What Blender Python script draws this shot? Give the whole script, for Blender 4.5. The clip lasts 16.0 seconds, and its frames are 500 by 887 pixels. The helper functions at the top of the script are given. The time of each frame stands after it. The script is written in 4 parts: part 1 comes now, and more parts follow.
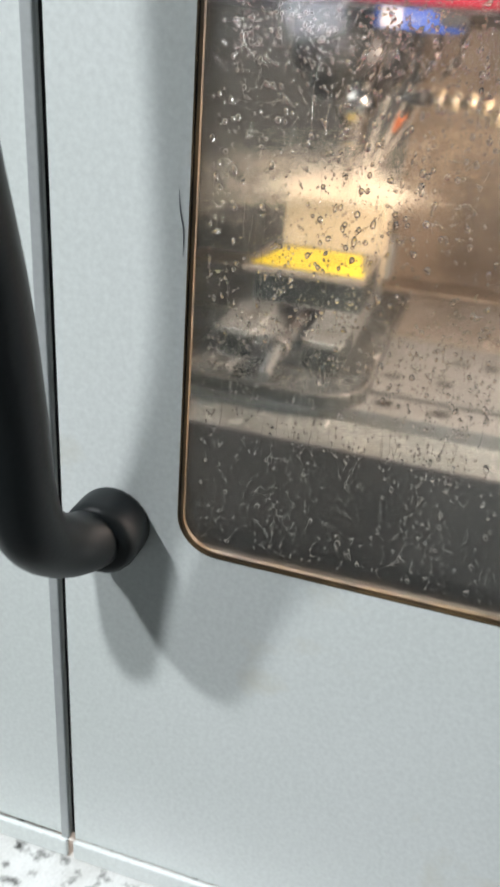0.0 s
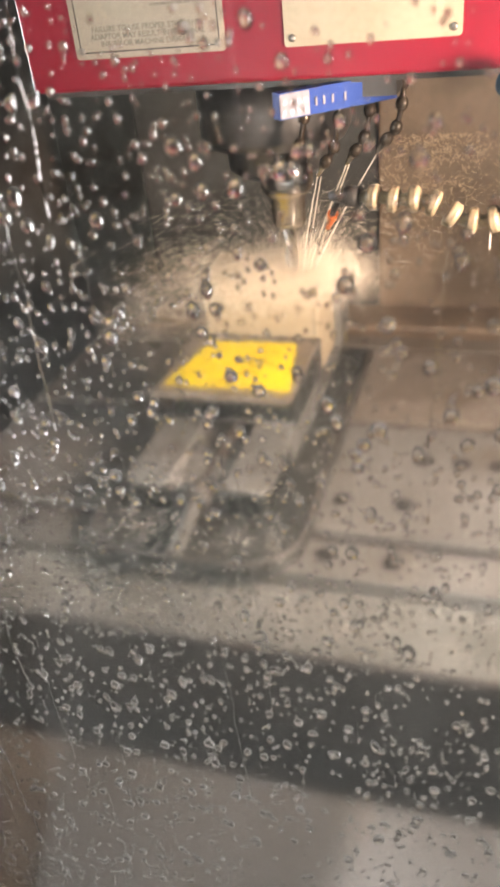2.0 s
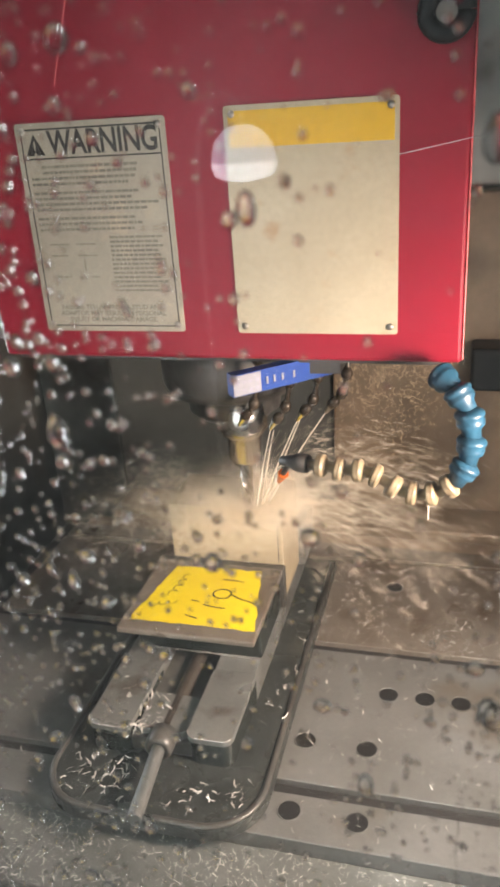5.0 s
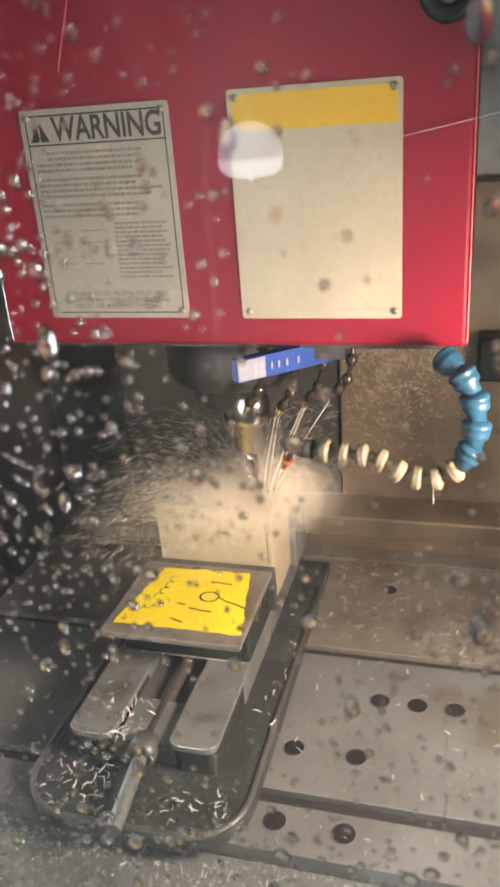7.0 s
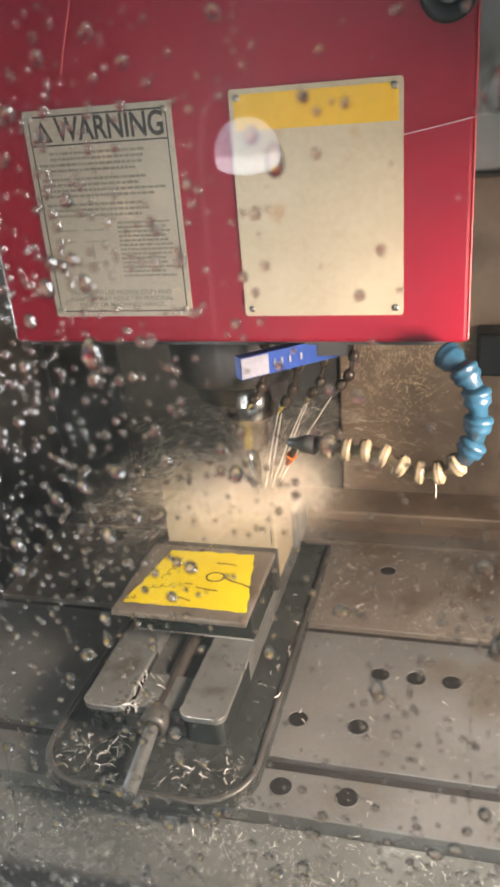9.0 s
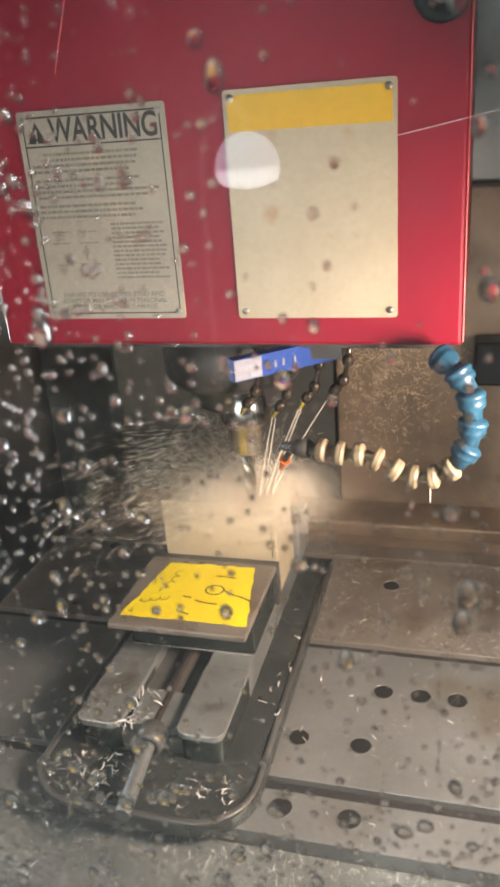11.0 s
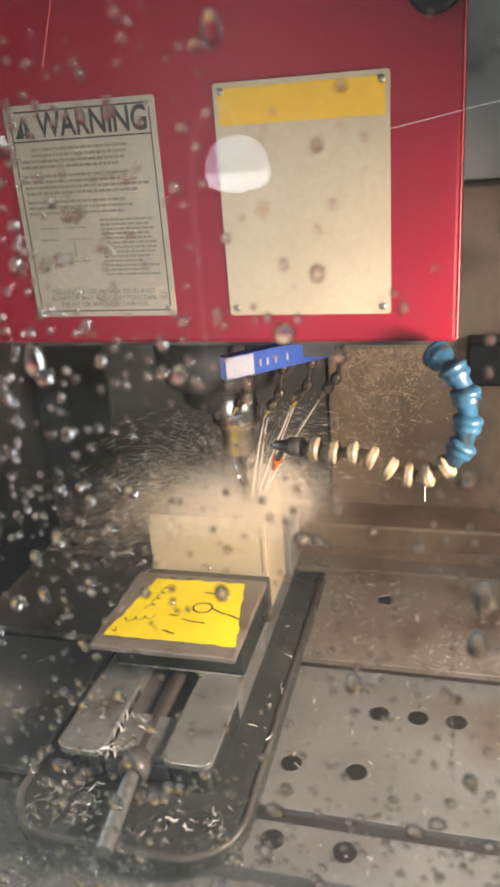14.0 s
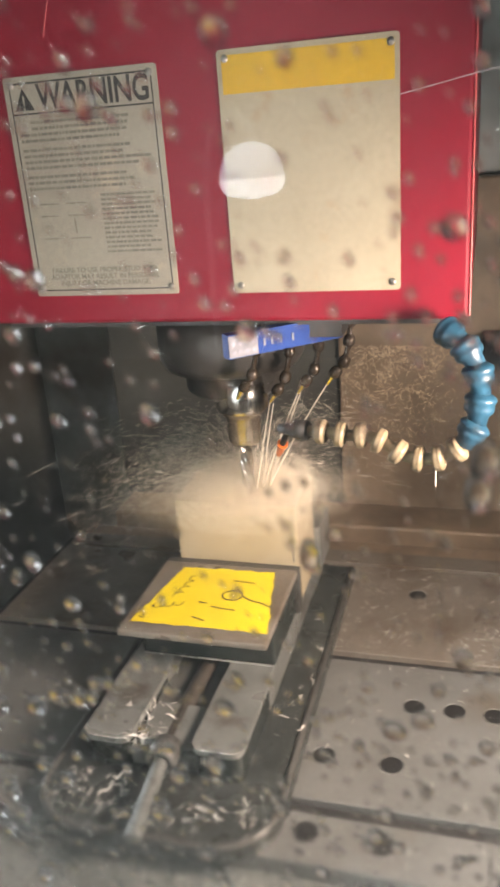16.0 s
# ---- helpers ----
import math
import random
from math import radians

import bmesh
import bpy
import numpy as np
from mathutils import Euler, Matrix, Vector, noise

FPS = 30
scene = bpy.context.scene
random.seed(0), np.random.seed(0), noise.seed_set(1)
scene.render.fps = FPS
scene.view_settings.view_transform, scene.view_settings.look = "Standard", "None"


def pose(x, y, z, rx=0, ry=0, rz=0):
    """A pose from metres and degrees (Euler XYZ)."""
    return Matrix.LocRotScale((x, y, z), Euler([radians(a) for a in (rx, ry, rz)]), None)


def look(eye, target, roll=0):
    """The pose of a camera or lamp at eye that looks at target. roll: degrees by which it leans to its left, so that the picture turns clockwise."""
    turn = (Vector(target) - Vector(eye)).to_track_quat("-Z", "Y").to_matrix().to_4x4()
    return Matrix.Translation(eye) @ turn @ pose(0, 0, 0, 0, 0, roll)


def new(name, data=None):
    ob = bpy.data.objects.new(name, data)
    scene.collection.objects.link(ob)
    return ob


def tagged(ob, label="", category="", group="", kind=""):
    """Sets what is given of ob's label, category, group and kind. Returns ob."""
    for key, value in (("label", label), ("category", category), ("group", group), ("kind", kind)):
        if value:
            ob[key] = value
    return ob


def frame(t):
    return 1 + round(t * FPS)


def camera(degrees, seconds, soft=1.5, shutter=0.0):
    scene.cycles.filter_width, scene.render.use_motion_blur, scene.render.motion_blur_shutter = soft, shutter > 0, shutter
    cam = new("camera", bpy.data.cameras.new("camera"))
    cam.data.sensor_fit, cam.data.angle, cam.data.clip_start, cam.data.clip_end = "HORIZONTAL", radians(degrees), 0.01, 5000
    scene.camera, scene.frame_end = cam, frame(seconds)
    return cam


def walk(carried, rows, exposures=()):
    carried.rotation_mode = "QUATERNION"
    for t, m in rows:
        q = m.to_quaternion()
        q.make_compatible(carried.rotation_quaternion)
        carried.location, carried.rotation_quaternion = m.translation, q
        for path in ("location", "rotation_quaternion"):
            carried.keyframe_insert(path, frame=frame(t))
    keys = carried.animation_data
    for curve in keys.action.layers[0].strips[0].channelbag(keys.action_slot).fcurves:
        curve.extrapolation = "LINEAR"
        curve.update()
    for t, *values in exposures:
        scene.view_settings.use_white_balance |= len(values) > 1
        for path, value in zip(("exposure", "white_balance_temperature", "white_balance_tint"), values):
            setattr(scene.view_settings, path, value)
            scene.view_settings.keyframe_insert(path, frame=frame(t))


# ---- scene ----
H = 1.3857   # underside of the spindle head
T = 0.95     # top of the machine table
DOOR = -0.616  # outer face of the door sheet

cam = camera(35.09, 16.0, soft=2.6, shutter=0.5)
PATH = [
    (0, pose(-0.0573, -1.0560, H - 0.0471, 62.766, -4.269, 16.646)),
    (0.2, pose(-0.0593, -1.0351, H - 0.0467, 62.737, -3.775, 16.368)),
    (0.5, pose(-0.0429, -1.0057, H - 0.0184, 60.818, 0.451, 14.140)),
    (0.7, pose(-0.0265, -0.9616, H + 0.0081, 59.796, 2.201, 14.379)),
    (1, pose(-0.0029, -0.8834, H + 0.0483, 59.617, 5.931, 14.908)),
    (1.5, pose(-0.0133, -0.8147, H + 0.0774, 57.241, 6.887, 15.339)),
    (2, pose(-0.0125, -0.7551, H + 0.1124, 57.340, 5.353, 16.438)),
    (2.5, pose(-0.0137, -0.7766, H + 0.1191, 63.517, 3.195, 14.833)),
    (3, pose(-0.0099, -0.7502, H + 0.1282, 65.372, 3.770, 15.072)),
    (3.5, pose(-0.0074, -0.7175, H + 0.2449, 65.433, 3.050, 14.827)),
    (6, pose(0.0062, -0.7184, H + 0.2265, 66.548, 4.208, 14.713)),
    (6.5, pose(0.0042, -0.7193, H + 0.2165, 66.805, 4.028, 15.118)),
    (7, pose(0.0071, -0.7229, H + 0.2265, 66.102, 4.122, 15.209)),
    (7.5, pose(0.0120, -0.7257, H + 0.2289, 65.690, 4.386, 15.463)),
    (8, pose(0.0050, -0.7253, H + 0.2258, 65.820, 4.053, 15.275)),
    (8.5, pose(0.0082, -0.7270, H + 0.2190, 66.428, 4.286, 15.439)),
    (9, pose(0.0025, -0.7317, H + 0.2312, 65.744, 4.491, 14.794)),
    (9.5, pose(0.0112, -0.7313, H + 0.2155, 66.890, 4.263, 14.918)),
    (10, pose(0.0108, -0.7298, H + 0.2154, 66.974, 4.194, 15.042)),
    (12.5, pose(0.0070, -0.7271, H + 0.2140, 67.041, 4.316, 14.799)),
    (13, pose(0.0137, -0.7294, H + 0.2136, 67.050, 4.446, 14.421)),
    (13.5, pose(0.0122, -0.7291, H + 0.2094, 67.525, 4.108, 14.728)),
    (14, pose(0.0051, -0.7206, H + 0.2042, 67.377, 4.153, 14.331)),
    (14.5, pose(-0.0010, -0.7148, H + 0.1959, 67.480, 4.396, 14.027)),
    (15, pose(-0.0022, -0.7092, H + 0.2294, 64.671, 4.527, 13.606)),
    (15.5, pose(-0.0060, -0.7128, H + 0.1981, 66.894, 4.160, 13.723)),
    (16, pose(0.0097, -0.7047, H + 0.1619, 68.754, 4.150, 15.546)),
]
EXPOSURES = [(0, 0.66, 6650, 12), (0.5, 0.65, 6950, 15), (1.5, 0.62, 7150, 18), (2.5, 0.46, 7050, 17), (3.0, 0.42, 6900, 15), (3.5, 0.24, 6600, 12), (10, 0.24, 6600, 12), (16, 0.24, 6600, 12)]
walk(cam, PATH, EXPOSURES)
cam.data.dof.use_dof = True
cam.data.dof.focus_distance = 0.45
cam.data.dof.aperture_fstop = 40.0

# ---- world and lights ----
world = bpy.data.worlds.new("workshop_air")
scene.world = world
world.use_nodes = True
world.node_tree.nodes["Background"].inputs[0].default_value = (0.6, 0.7, 0.75, 1)
world.node_tree.nodes["Background"].inputs[1].default_value = 0.01

HALL_LAMPS = [(-0.82, -2.50, 4.2), (-2.04, -2.52, 4.2)]
HALL_WATTS = (82, 92)
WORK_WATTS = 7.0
GLINT_WATTS = 15.0


def lamp(name, kind, where, target, watts, colour, size):
    data = bpy.data.lights.new(name, kind)
    data.energy, data.color = watts, colour
    if kind == "AREA":
        data.shape, data.size = "DISK", size if not isinstance(size, tuple) else size[0]
        if isinstance(size, tuple):
            data.shape, data.size_y = "RECTANGLE", size[1]
    else:
        data.shadow_soft_size = size
    ob = new(name, data)
    ob.matrix_world = look(where, target)
    return ob


for spot, watts in zip(HALL_LAMPS, HALL_WATTS):
    lamp("hall_light", "AREA", (spot[0], spot[1], spot[2] - 0.12), (spot[0], spot[1], 0), watts, (0.93, 1.0, 1.04), 0.22)
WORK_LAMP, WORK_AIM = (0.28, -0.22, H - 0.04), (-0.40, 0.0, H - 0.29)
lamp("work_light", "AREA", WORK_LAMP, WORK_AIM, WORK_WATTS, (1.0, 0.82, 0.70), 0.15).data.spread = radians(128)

# Added cool light, out of view, to put glints in the window drops.
GLINT_LAMP = (-0.86, 0.12, H - 0.02)
lamp("added_glint_light", "AREA", GLINT_LAMP, (-0.06, -0.60, H + 0.12), GLINT_WATTS, (0.84, 0.93, 1.0), (0.13, 0.46)).data.spread = radians(60)


# ---- materials ----
def mat(name, c1, c2=None, rough=0.5, metal=0.0, scale=8.0, fine=180.0, bump=0.1, spread=0.12, stain=None, stain_scale=3.0, stain_amount=0.5, coat=0.0, stretch=(1, 1, 1)):
    m = bpy.data.materials.new(name)
    m.use_nodes = True
    nt = m.node_tree
    n, l = nt.nodes, nt.links
    bs = n["Principled BSDF"]
    c2 = c2 or tuple(v * 0.8 for v in c1)
    tc = n.new("ShaderNodeTexCoord")
    mp = n.new("ShaderNodeMapping")
    mp.inputs["Scale"].default_value = stretch
    l.new(tc.outputs["Object"], mp.inputs["Vector"])

    def noise_node(sc, detail=4.0):
        t = n.new("ShaderNodeTexNoise")
        t.inputs["Scale"].default_value, t.inputs["Detail"].default_value = sc, detail
        l.new(mp.outputs["Vector"], t.inputs["Vector"])
        return t

    big, small = noise_node(scale), noise_node(fine, 3.0)
    ramp = n.new("ShaderNodeMapRange")
    ramp.inputs["From Min"].default_value, ramp.inputs["From Max"].default_value = 0.32, 0.68
    l.new(big.outputs["Fac"], ramp.inputs["Value"])
    mix = n.new("ShaderNodeMix")
    mix.data_type = "RGBA"
    mix.inputs["A"].default_value, mix.inputs["B"].default_value = (*c1, 1), (*c2, 1)
    l.new(ramp.outputs["Result"], mix.inputs["Factor"])
    colour = mix.outputs["Result"]
    grain = n.new("ShaderNodeMapRange")
    grain.inputs["To Min"].default_value, grain.inputs["To Max"].default_value = 0.86, 1.14
    l.new(small.outputs["Fac"], grain.inputs["Value"])
    mul = n.new("ShaderNodeMix")
    mul.data_type, mul.blend_type = "RGBA", "MULTIPLY"
    mul.inputs["Factor"].default_value = 1.0
    l.new(colour, mul.inputs["A"])
    l.new(grain.outputs["Result"], mul.inputs["B"])
    colour = mul.outputs["Result"]
    if stain:
        st = noise_node(stain_scale, 6.0)
        cut = n.new("ShaderNodeMapRange")
        cut.inputs["From Min"].default_value, cut.inputs["From Max"].default_value = 0.62 - 0.25 * stain_amount, 0.70
        l.new(st.outputs["Fac"], cut.inputs["Value"])
        sm = n.new("ShaderNodeMix")
        sm.data_type = "RGBA"
        sm.inputs["B"].default_value = (*stain, 1)
        l.new(cut.outputs["Result"], sm.inputs["Factor"])
        l.new(colour, sm.inputs["A"])
        colour = sm.outputs["Result"]
    l.new(colour, bs.inputs["Base Color"])
    rr = n.new("ShaderNodeMapRange")
    rr.inputs["To Min"].default_value, rr.inputs["To Max"].default_value = max(rough - spread, 0.03), min(rough + spread, 1)
    l.new(big.outputs["Fac"], rr.inputs["Value"])
    l.new(rr.outputs["Result"], bs.inputs["Roughness"])
    bs.inputs["Metallic"].default_value = metal
    bs.inputs["Coat Weight"].default_value = coat
    if bump:
        bp = n.new("ShaderNodeBump")
        bp.inputs["Strength"].default_value, bp.inputs["Distance"].default_value = bump, 0.002
        l.new(small.outputs["Fac"], bp.inputs["Height"])
        l.new(bp.outputs["Normal"], bs.inputs["Normal"])
    return m


def clear(name, ior, colour=(1, 1, 1), rough=0.0):
    m = bpy.data.materials.new(name)
    m.use_nodes = True
    bs = m.node_tree.nodes["Principled BSDF"]
    bs.inputs["Base Color"].default_value = (*colour, 1)
    bs.inputs["Transmission Weight"].default_value = 1
    bs.inputs["IOR"].default_value = ior
    bs.inputs["Roughness"].default_value = rough
    return m


def glow(name, colour, strength):
    m = bpy.data.materials.new(name)
    m.use_nodes = True
    bs = m.node_tree.nodes["Principled BSDF"]
    bs.inputs["Base Color"].default_value = (*colour, 1)
    bs.inputs["Emission Color"].default_value = (*colour, 1)
    bs.inputs["Emission Strength"].default_value = strength
    return m


M_DOOR = mat("door_paint", (0.66, 0.69, 0.68), (0.61, 0.65, 0.63), 0.38, 0, 3, 260, 0.04, stain=(0.58, 0.57, 0.49), stain_scale=7, stain_amount=0.10)
M_SILL = mat("sill_paint", (0.72, 0.73, 0.72), (0.55, 0.55, 0.53), 0.45, 0, 20, 300, 0.2, stain=(0.05, 0.05, 0.045), stain_scale=60, stain_amount=0.3)
M_SEAM = mat("seam_rubber", (0.02, 0.02, 0.02), None, 0.7)
M_BLACK = mat("black_plastic", (0.006, 0.0085, 0.0095), (0.009, 0.0115, 0.0125), 0.42, 0, 12, 300, 0.05)
M_BLACK.node_tree.nodes["Principled BSDF"].inputs["Specular IOR Level"].default_value = 0.22
M_GASKET = mat("amber_gasket", (0.11, 0.07, 0.032), (0.04, 0.026, 0.013), 0.45, 0, 40, 200, 0.2)
M_RED = mat("red_paint", (0.195, 0.0045, 0.0165), (0.155, 0.0036, 0.014), 0.42, 0, 5, 240, 0.06, stain=(0.16, 0.006, 0.018), stain_scale=12, stain_amount=0.25)
M_RED.node_tree.nodes["Principled BSDF"].inputs["Specular IOR Level"].default_value = 0.3
M_REDEDGE = mat("red_edge", (0.50, 0.07, 0.07), (0.34, 0.03, 0.04), 0.45, 0, 60)
M_PLATE = mat("aged_plate", (0.325, 0.282, 0.198), (0.28, 0.238, 0.163), 0.42, 0, 9, 200, 0.05, stain=(0.27, 0.19, 0.11), stain_scale=26, stain_amount=0.10)
M_PLATE2 = mat("printed_plate", (0.265, 0.243, 0.19), (0.225, 0.203, 0.158), 0.42, 0, 9, 200, 0.05, stain=(0.36, 0.29, 0.20), stain_scale=20, stain_amount=0.15)
M_YBAND = mat("yellow_band", (0.47, 0.29, 0.001), (0.43, 0.26, 0.001), 0.4, 0, 9, 200, 0.03)
M_INK = mat("black_ink", (0.02, 0.018, 0.016), None, 0.5)
M_FAINT = mat("worn_ink", (0.105, 0.094, 0.075), (0.16, 0.143, 0.113), 0.5, 0, 60)
M_PALEINK = mat("pale_print", (0.28, 0.23, 0.155), (0.34, 0.29, 0.20), 0.5, 0, 60)
M_RIVET = mat("rivet_steel", (0.30, 0.28, 0.25), None, 0.35, 0.9)
M_TABLE = mat("ground_steel", (0.185, 0.187, 0.176), (0.130, 0.131, 0.120), 0.38, 0.35, 7, 150, 0.15, stain=(0.13, 0.115, 0.09), stain_scale=9, stain_amount=0.35)
M_DARKSTEEL = mat("dark_steel", (0.055, 0.052, 0.048), (0.035, 0.033, 0.03), 0.45, 0.3, 10, 150, 0.2)
# Near-black tone puts the shade of the table slots into the colour.
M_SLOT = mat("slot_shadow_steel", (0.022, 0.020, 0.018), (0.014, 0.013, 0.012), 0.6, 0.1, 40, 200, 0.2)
M_FLANGE = mat("wet_flange", (0.055, 0.060, 0.055), (0.03, 0.033, 0.03), 0.28, 0.3, 18, 120, 0.3)
M_TABLEWET = mat("brown_wet_steel", (0.205, 0.183, 0.152), (0.14, 0.120, 0.095), 0.3, 0.3, 9, 150, 0.18, stain=(0.10, 0.075, 0.05), stain_scale=14, stain_amount=0.4)
M_HOLE = mat("tapped_hole_shade", (0.018, 0.017, 0.016), None, 0.4, 0.2)
M_TROUGH = mat("wet_trough", (0.175, 0.183, 0.17), (0.11, 0.117, 0.106), 0.22, 0.3, 14, 120, 0.3)
M_VISE = mat("vise_steel", (0.185, 0.190, 0.176), (0.125, 0.129, 0.118), 0.30, 0.3, 16, 180, 0.15, stain=(0.08, 0.07, 0.055), stain_scale=20, stain_amount=0.3)
M_VISEDARK = mat("vise_casting", (0.10, 0.098, 0.088), (0.06, 0.058, 0.052), 0.35, 0.3, 18, 120, 0.3)
M_YELLOW = mat("yellow_marker", (0.66, 0.53, 0.012), (0.60, 0.46, 0.012), 0.4, 0, 25, 200, 0.05)
M_WORK = mat("milled_aluminium", (0.37, 0.31, 0.205), (0.30, 0.25, 0.165), 0.5, 0.2, 10, 160, 0.1)
M_COVER = mat("stained_way_cover", (0.27, 0.205, 0.14), (0.20, 0.15, 0.10), 0.42, 0.2, 6, 90, 0.25, stain=(0.12, 0.09, 0.06), stain_scale=6, stain_amount=0.5)
M_WALL = mat("enclosure_sheet", (0.21, 0.215, 0.195), (0.145, 0.148, 0.13), 0.45, 0.1, 4, 90, 0.15, stain=(0.12, 0.10, 0.075), stain_scale=5, stain_amount=0.5)
M_SIDE = mat("dark_column_grey", (0.085, 0.088, 0.080), (0.055, 0.058, 0.052), 0.4, 0.1, 6, 90, 0.2)
M_APRON = mat("apron_sheet", (0.066, 0.056, 0.045), (0.050, 0.042, 0.033), 0.4, 0.2, 5, 120, 0.15, stain=(0.14, 0.11, 0.08), stain_scale=7, stain_amount=0.4, stretch=(1, 0.3, 0.3))
M_BLUE = mat("blue_hose_plastic", (0.016, 0.062, 0.105), (0.010, 0.038, 0.066), 0.36, 0, 30, 200, 0.05)
M_CREAM = mat("cream_hose_plastic", (0.23, 0.185, 0.115), (0.13, 0.10, 0.06), 0.38, 0, 40, 200, 0.1)
M_ORANGE = mat("orange_nozzle", (0.60, 0.13, 0.02), None, 0.35)
M_TAGBLUE = mat("blue_print", (0.006, 0.030, 0.150), (0.009, 0.038, 0.180), 0.65)
M_TAGWHITE = mat("white_print", (0.19, 0.195, 0.22), None, 0.7)
for m in (M_TAGBLUE, M_TAGWHITE):
    m.node_tree.nodes["Principled BSDF"].inputs["Specular IOR Level"].default_value = 0.15
M_PALEMARK = mat("grey_print", (0.16, 0.16, 0.22), None, 0.4)
M_BROWN = mat("oily_brown_steel", (0.05, 0.042, 0.033), (0.028, 0.024, 0.02), 0.5, 0.1, 30, 120, 0.3)
M_CHROME = mat("polished_steel", (0.60, 0.58, 0.55), (0.45, 0.43, 0.40), 0.16, 1.0, 30, 200, 0.03)
M_CHIP = mat("aluminium_chip", (0.85, 0.82, 0.76), (0.70, 0.67, 0.61), 0.25, 0.35, 200)
M_GOLDCHIP = mat("stained_chip", (0.82, 0.66, 0.45), (0.50, 0.37, 0.22), 0.35, 0.2, 200)
M_BEAD = mat("oily_bead", (0.035, 0.025, 0.018), (0.06, 0.045, 0.03), 0.14, 0.4, 60)
M_SCREW = mat("dull_grey_steel", (0.105, 0.109, 0.102), (0.07, 0.073, 0.067), 0.55, 0.1, 60)
M_THREAD = mat("pale_strand", (0.40, 0.40, 0.42), None, 0.5)
M_SHEET = mat("pale_column_sheet", (0.68, 0.71, 0.685), (0.58, 0.61, 0.585), 0.42, 0.1, 4, 90, 0.1, stain=(0.20, 0.17, 0.13), stain_scale=6, stain_amount=0.35)
# Wet casting whose shaded fronts are put into a near-black colour.
M_VISEBODY = mat("wet_shaded_casting", (0.035, 0.040, 0.036), (0.02, 0.024, 0.021), 0.25, 0.3, 18, 120, 0.3)
M_WORN = mat("worn_bright_edge", (0.75, 0.73, 0.68), (0.5, 0.48, 0.44), 0.25, 0.7, 90)
M_FLOOR = mat("hall_concrete", (0.13, 0.135, 0.13), (0.095, 0.10, 0.095), 0.6, 0, 2, 60, 0.2)
M_HALL = mat("hall_paint", (0.20, 0.21, 0.21), (0.16, 0.17, 0.17), 0.7, 0, 1, 40, 0.1)
M_BASE = mat("machine_base_paint", (0.40, 0.42, 0.42), None, 0.45, 0, 3, 200, 0.05)
M_GLASS = clear("window_pane", 1.46, (0.985, 0.975, 0.955))


def film_on(m, thin, thick, low, high):
    """A coolant film in vertical runs: a faint one on the whole pane, a misted one below its upper part."""
    n, l = m.node_tree.nodes, m.node_tree.links
    out, bs = n["Material Output"], n["Principled BSDF"]
    film = n.new("ShaderNodeBsdfDiffuse")
    film.inputs["Color"].default_value = (0.80, 0.77, 0.72, 1)
    tc, mp, tex = n.new("ShaderNodeTexCoord"), n.new("ShaderNodeMapping"), n.new("ShaderNodeTexNoise")
    mp.inputs["Scale"].default_value = (60, 60, 9)
    tex.inputs["Detail"].default_value = 5
    l.new(tc.outputs["Object"], mp.inputs["Vector"])
    l.new(mp.outputs["Vector"], tex.inputs["Vector"])
    # height of the mist's uneven upper border
    xyz, wob, mist = n.new("ShaderNodeSeparateXYZ"), n.new("ShaderNodeMath"), n.new("ShaderNodeMapRange")
    l.new(tc.outputs["Object"], xyz.inputs["Vector"])
    wob.operation = "MULTIPLY_ADD"
    wob.inputs[1].default_value = 0.05
    l.new(tex.outputs["Fac"], wob.inputs[0])
    l.new(xyz.outputs["Z"], wob.inputs[2])
    mist.inputs["From Min"].default_value, mist.inputs["From Max"].default_value = high + 0.025, low + 0.025
    mist.interpolation_type = "SMOOTHSTEP"
    l.new(wob.outputs["Value"], mist.inputs["Value"])
    rough = n.new("ShaderNodeMapRange")
    rough.inputs["To Max"].default_value = 0.07
    l.new(mist.outputs["Result"], rough.inputs["Value"])
    l.new(rough.outputs["Result"], bs.inputs["Roughness"])
    cover, runs, mul = n.new("ShaderNodeMapRange"), n.new("ShaderNodeMapRange"), n.new("ShaderNodeMath")
    cover.inputs["To Min"].default_value, cover.inputs["To Max"].default_value = thin, thick
    runs.inputs["To Min"].default_value, runs.inputs["To Max"].default_value = -0.4, 2.4
    mul.operation = "MULTIPLY"
    l.new(mist.outputs["Result"], cover.inputs["Value"])
    l.new(tex.outputs["Fac"], runs.inputs["Value"])
    l.new(cover.outputs["Result"], mul.inputs[0])
    l.new(runs.outputs["Result"], mul.inputs[1])
    mix = n.new("ShaderNodeMixShader")
    l.new(mul.outputs["Value"], mix.inputs["Fac"])
    l.new(bs.outputs["BSDF"], mix.inputs[1])
    l.new(film.outputs["BSDF"], mix.inputs[2])
    l.new(mix.outputs["Shader"], out.inputs["Surface"])


film_on(M_GLASS, 0.003, 0.007, H + 0.02, H + 0.09)
M_SPRAY = mat("milky_spray", (0.80, 0.72, 0.58), (0.74, 0.66, 0.52), 0.35, 0, 30, 200, 0)
M_JET = mat("milky_jet", (0.80, 0.74, 0.62), (0.70, 0.62, 0.50), 0.15, 0, 60, 200, 0)
M_WATER = clear("coolant_drop", 1.33)
M_HIGHBAY = glow("lamp_diffuser", (0.90, 0.97, 1.0), 3.0)
M_BELL = glow("glowing_shade", (0.74, 0.84, 1.0), 2.0)
M_RIM = glow("bright_shade_rim", (0.85, 0.91, 1.0), 5.0)
M_BULB = glow("bright_bulb", (0.92, 0.96, 1.0), 45.0)


# ---- mesh helpers ----
def finish(ob, smooth=False):
    if smooth:
        for p in ob.data.polygons:
            p.use_smooth = True
    return ob


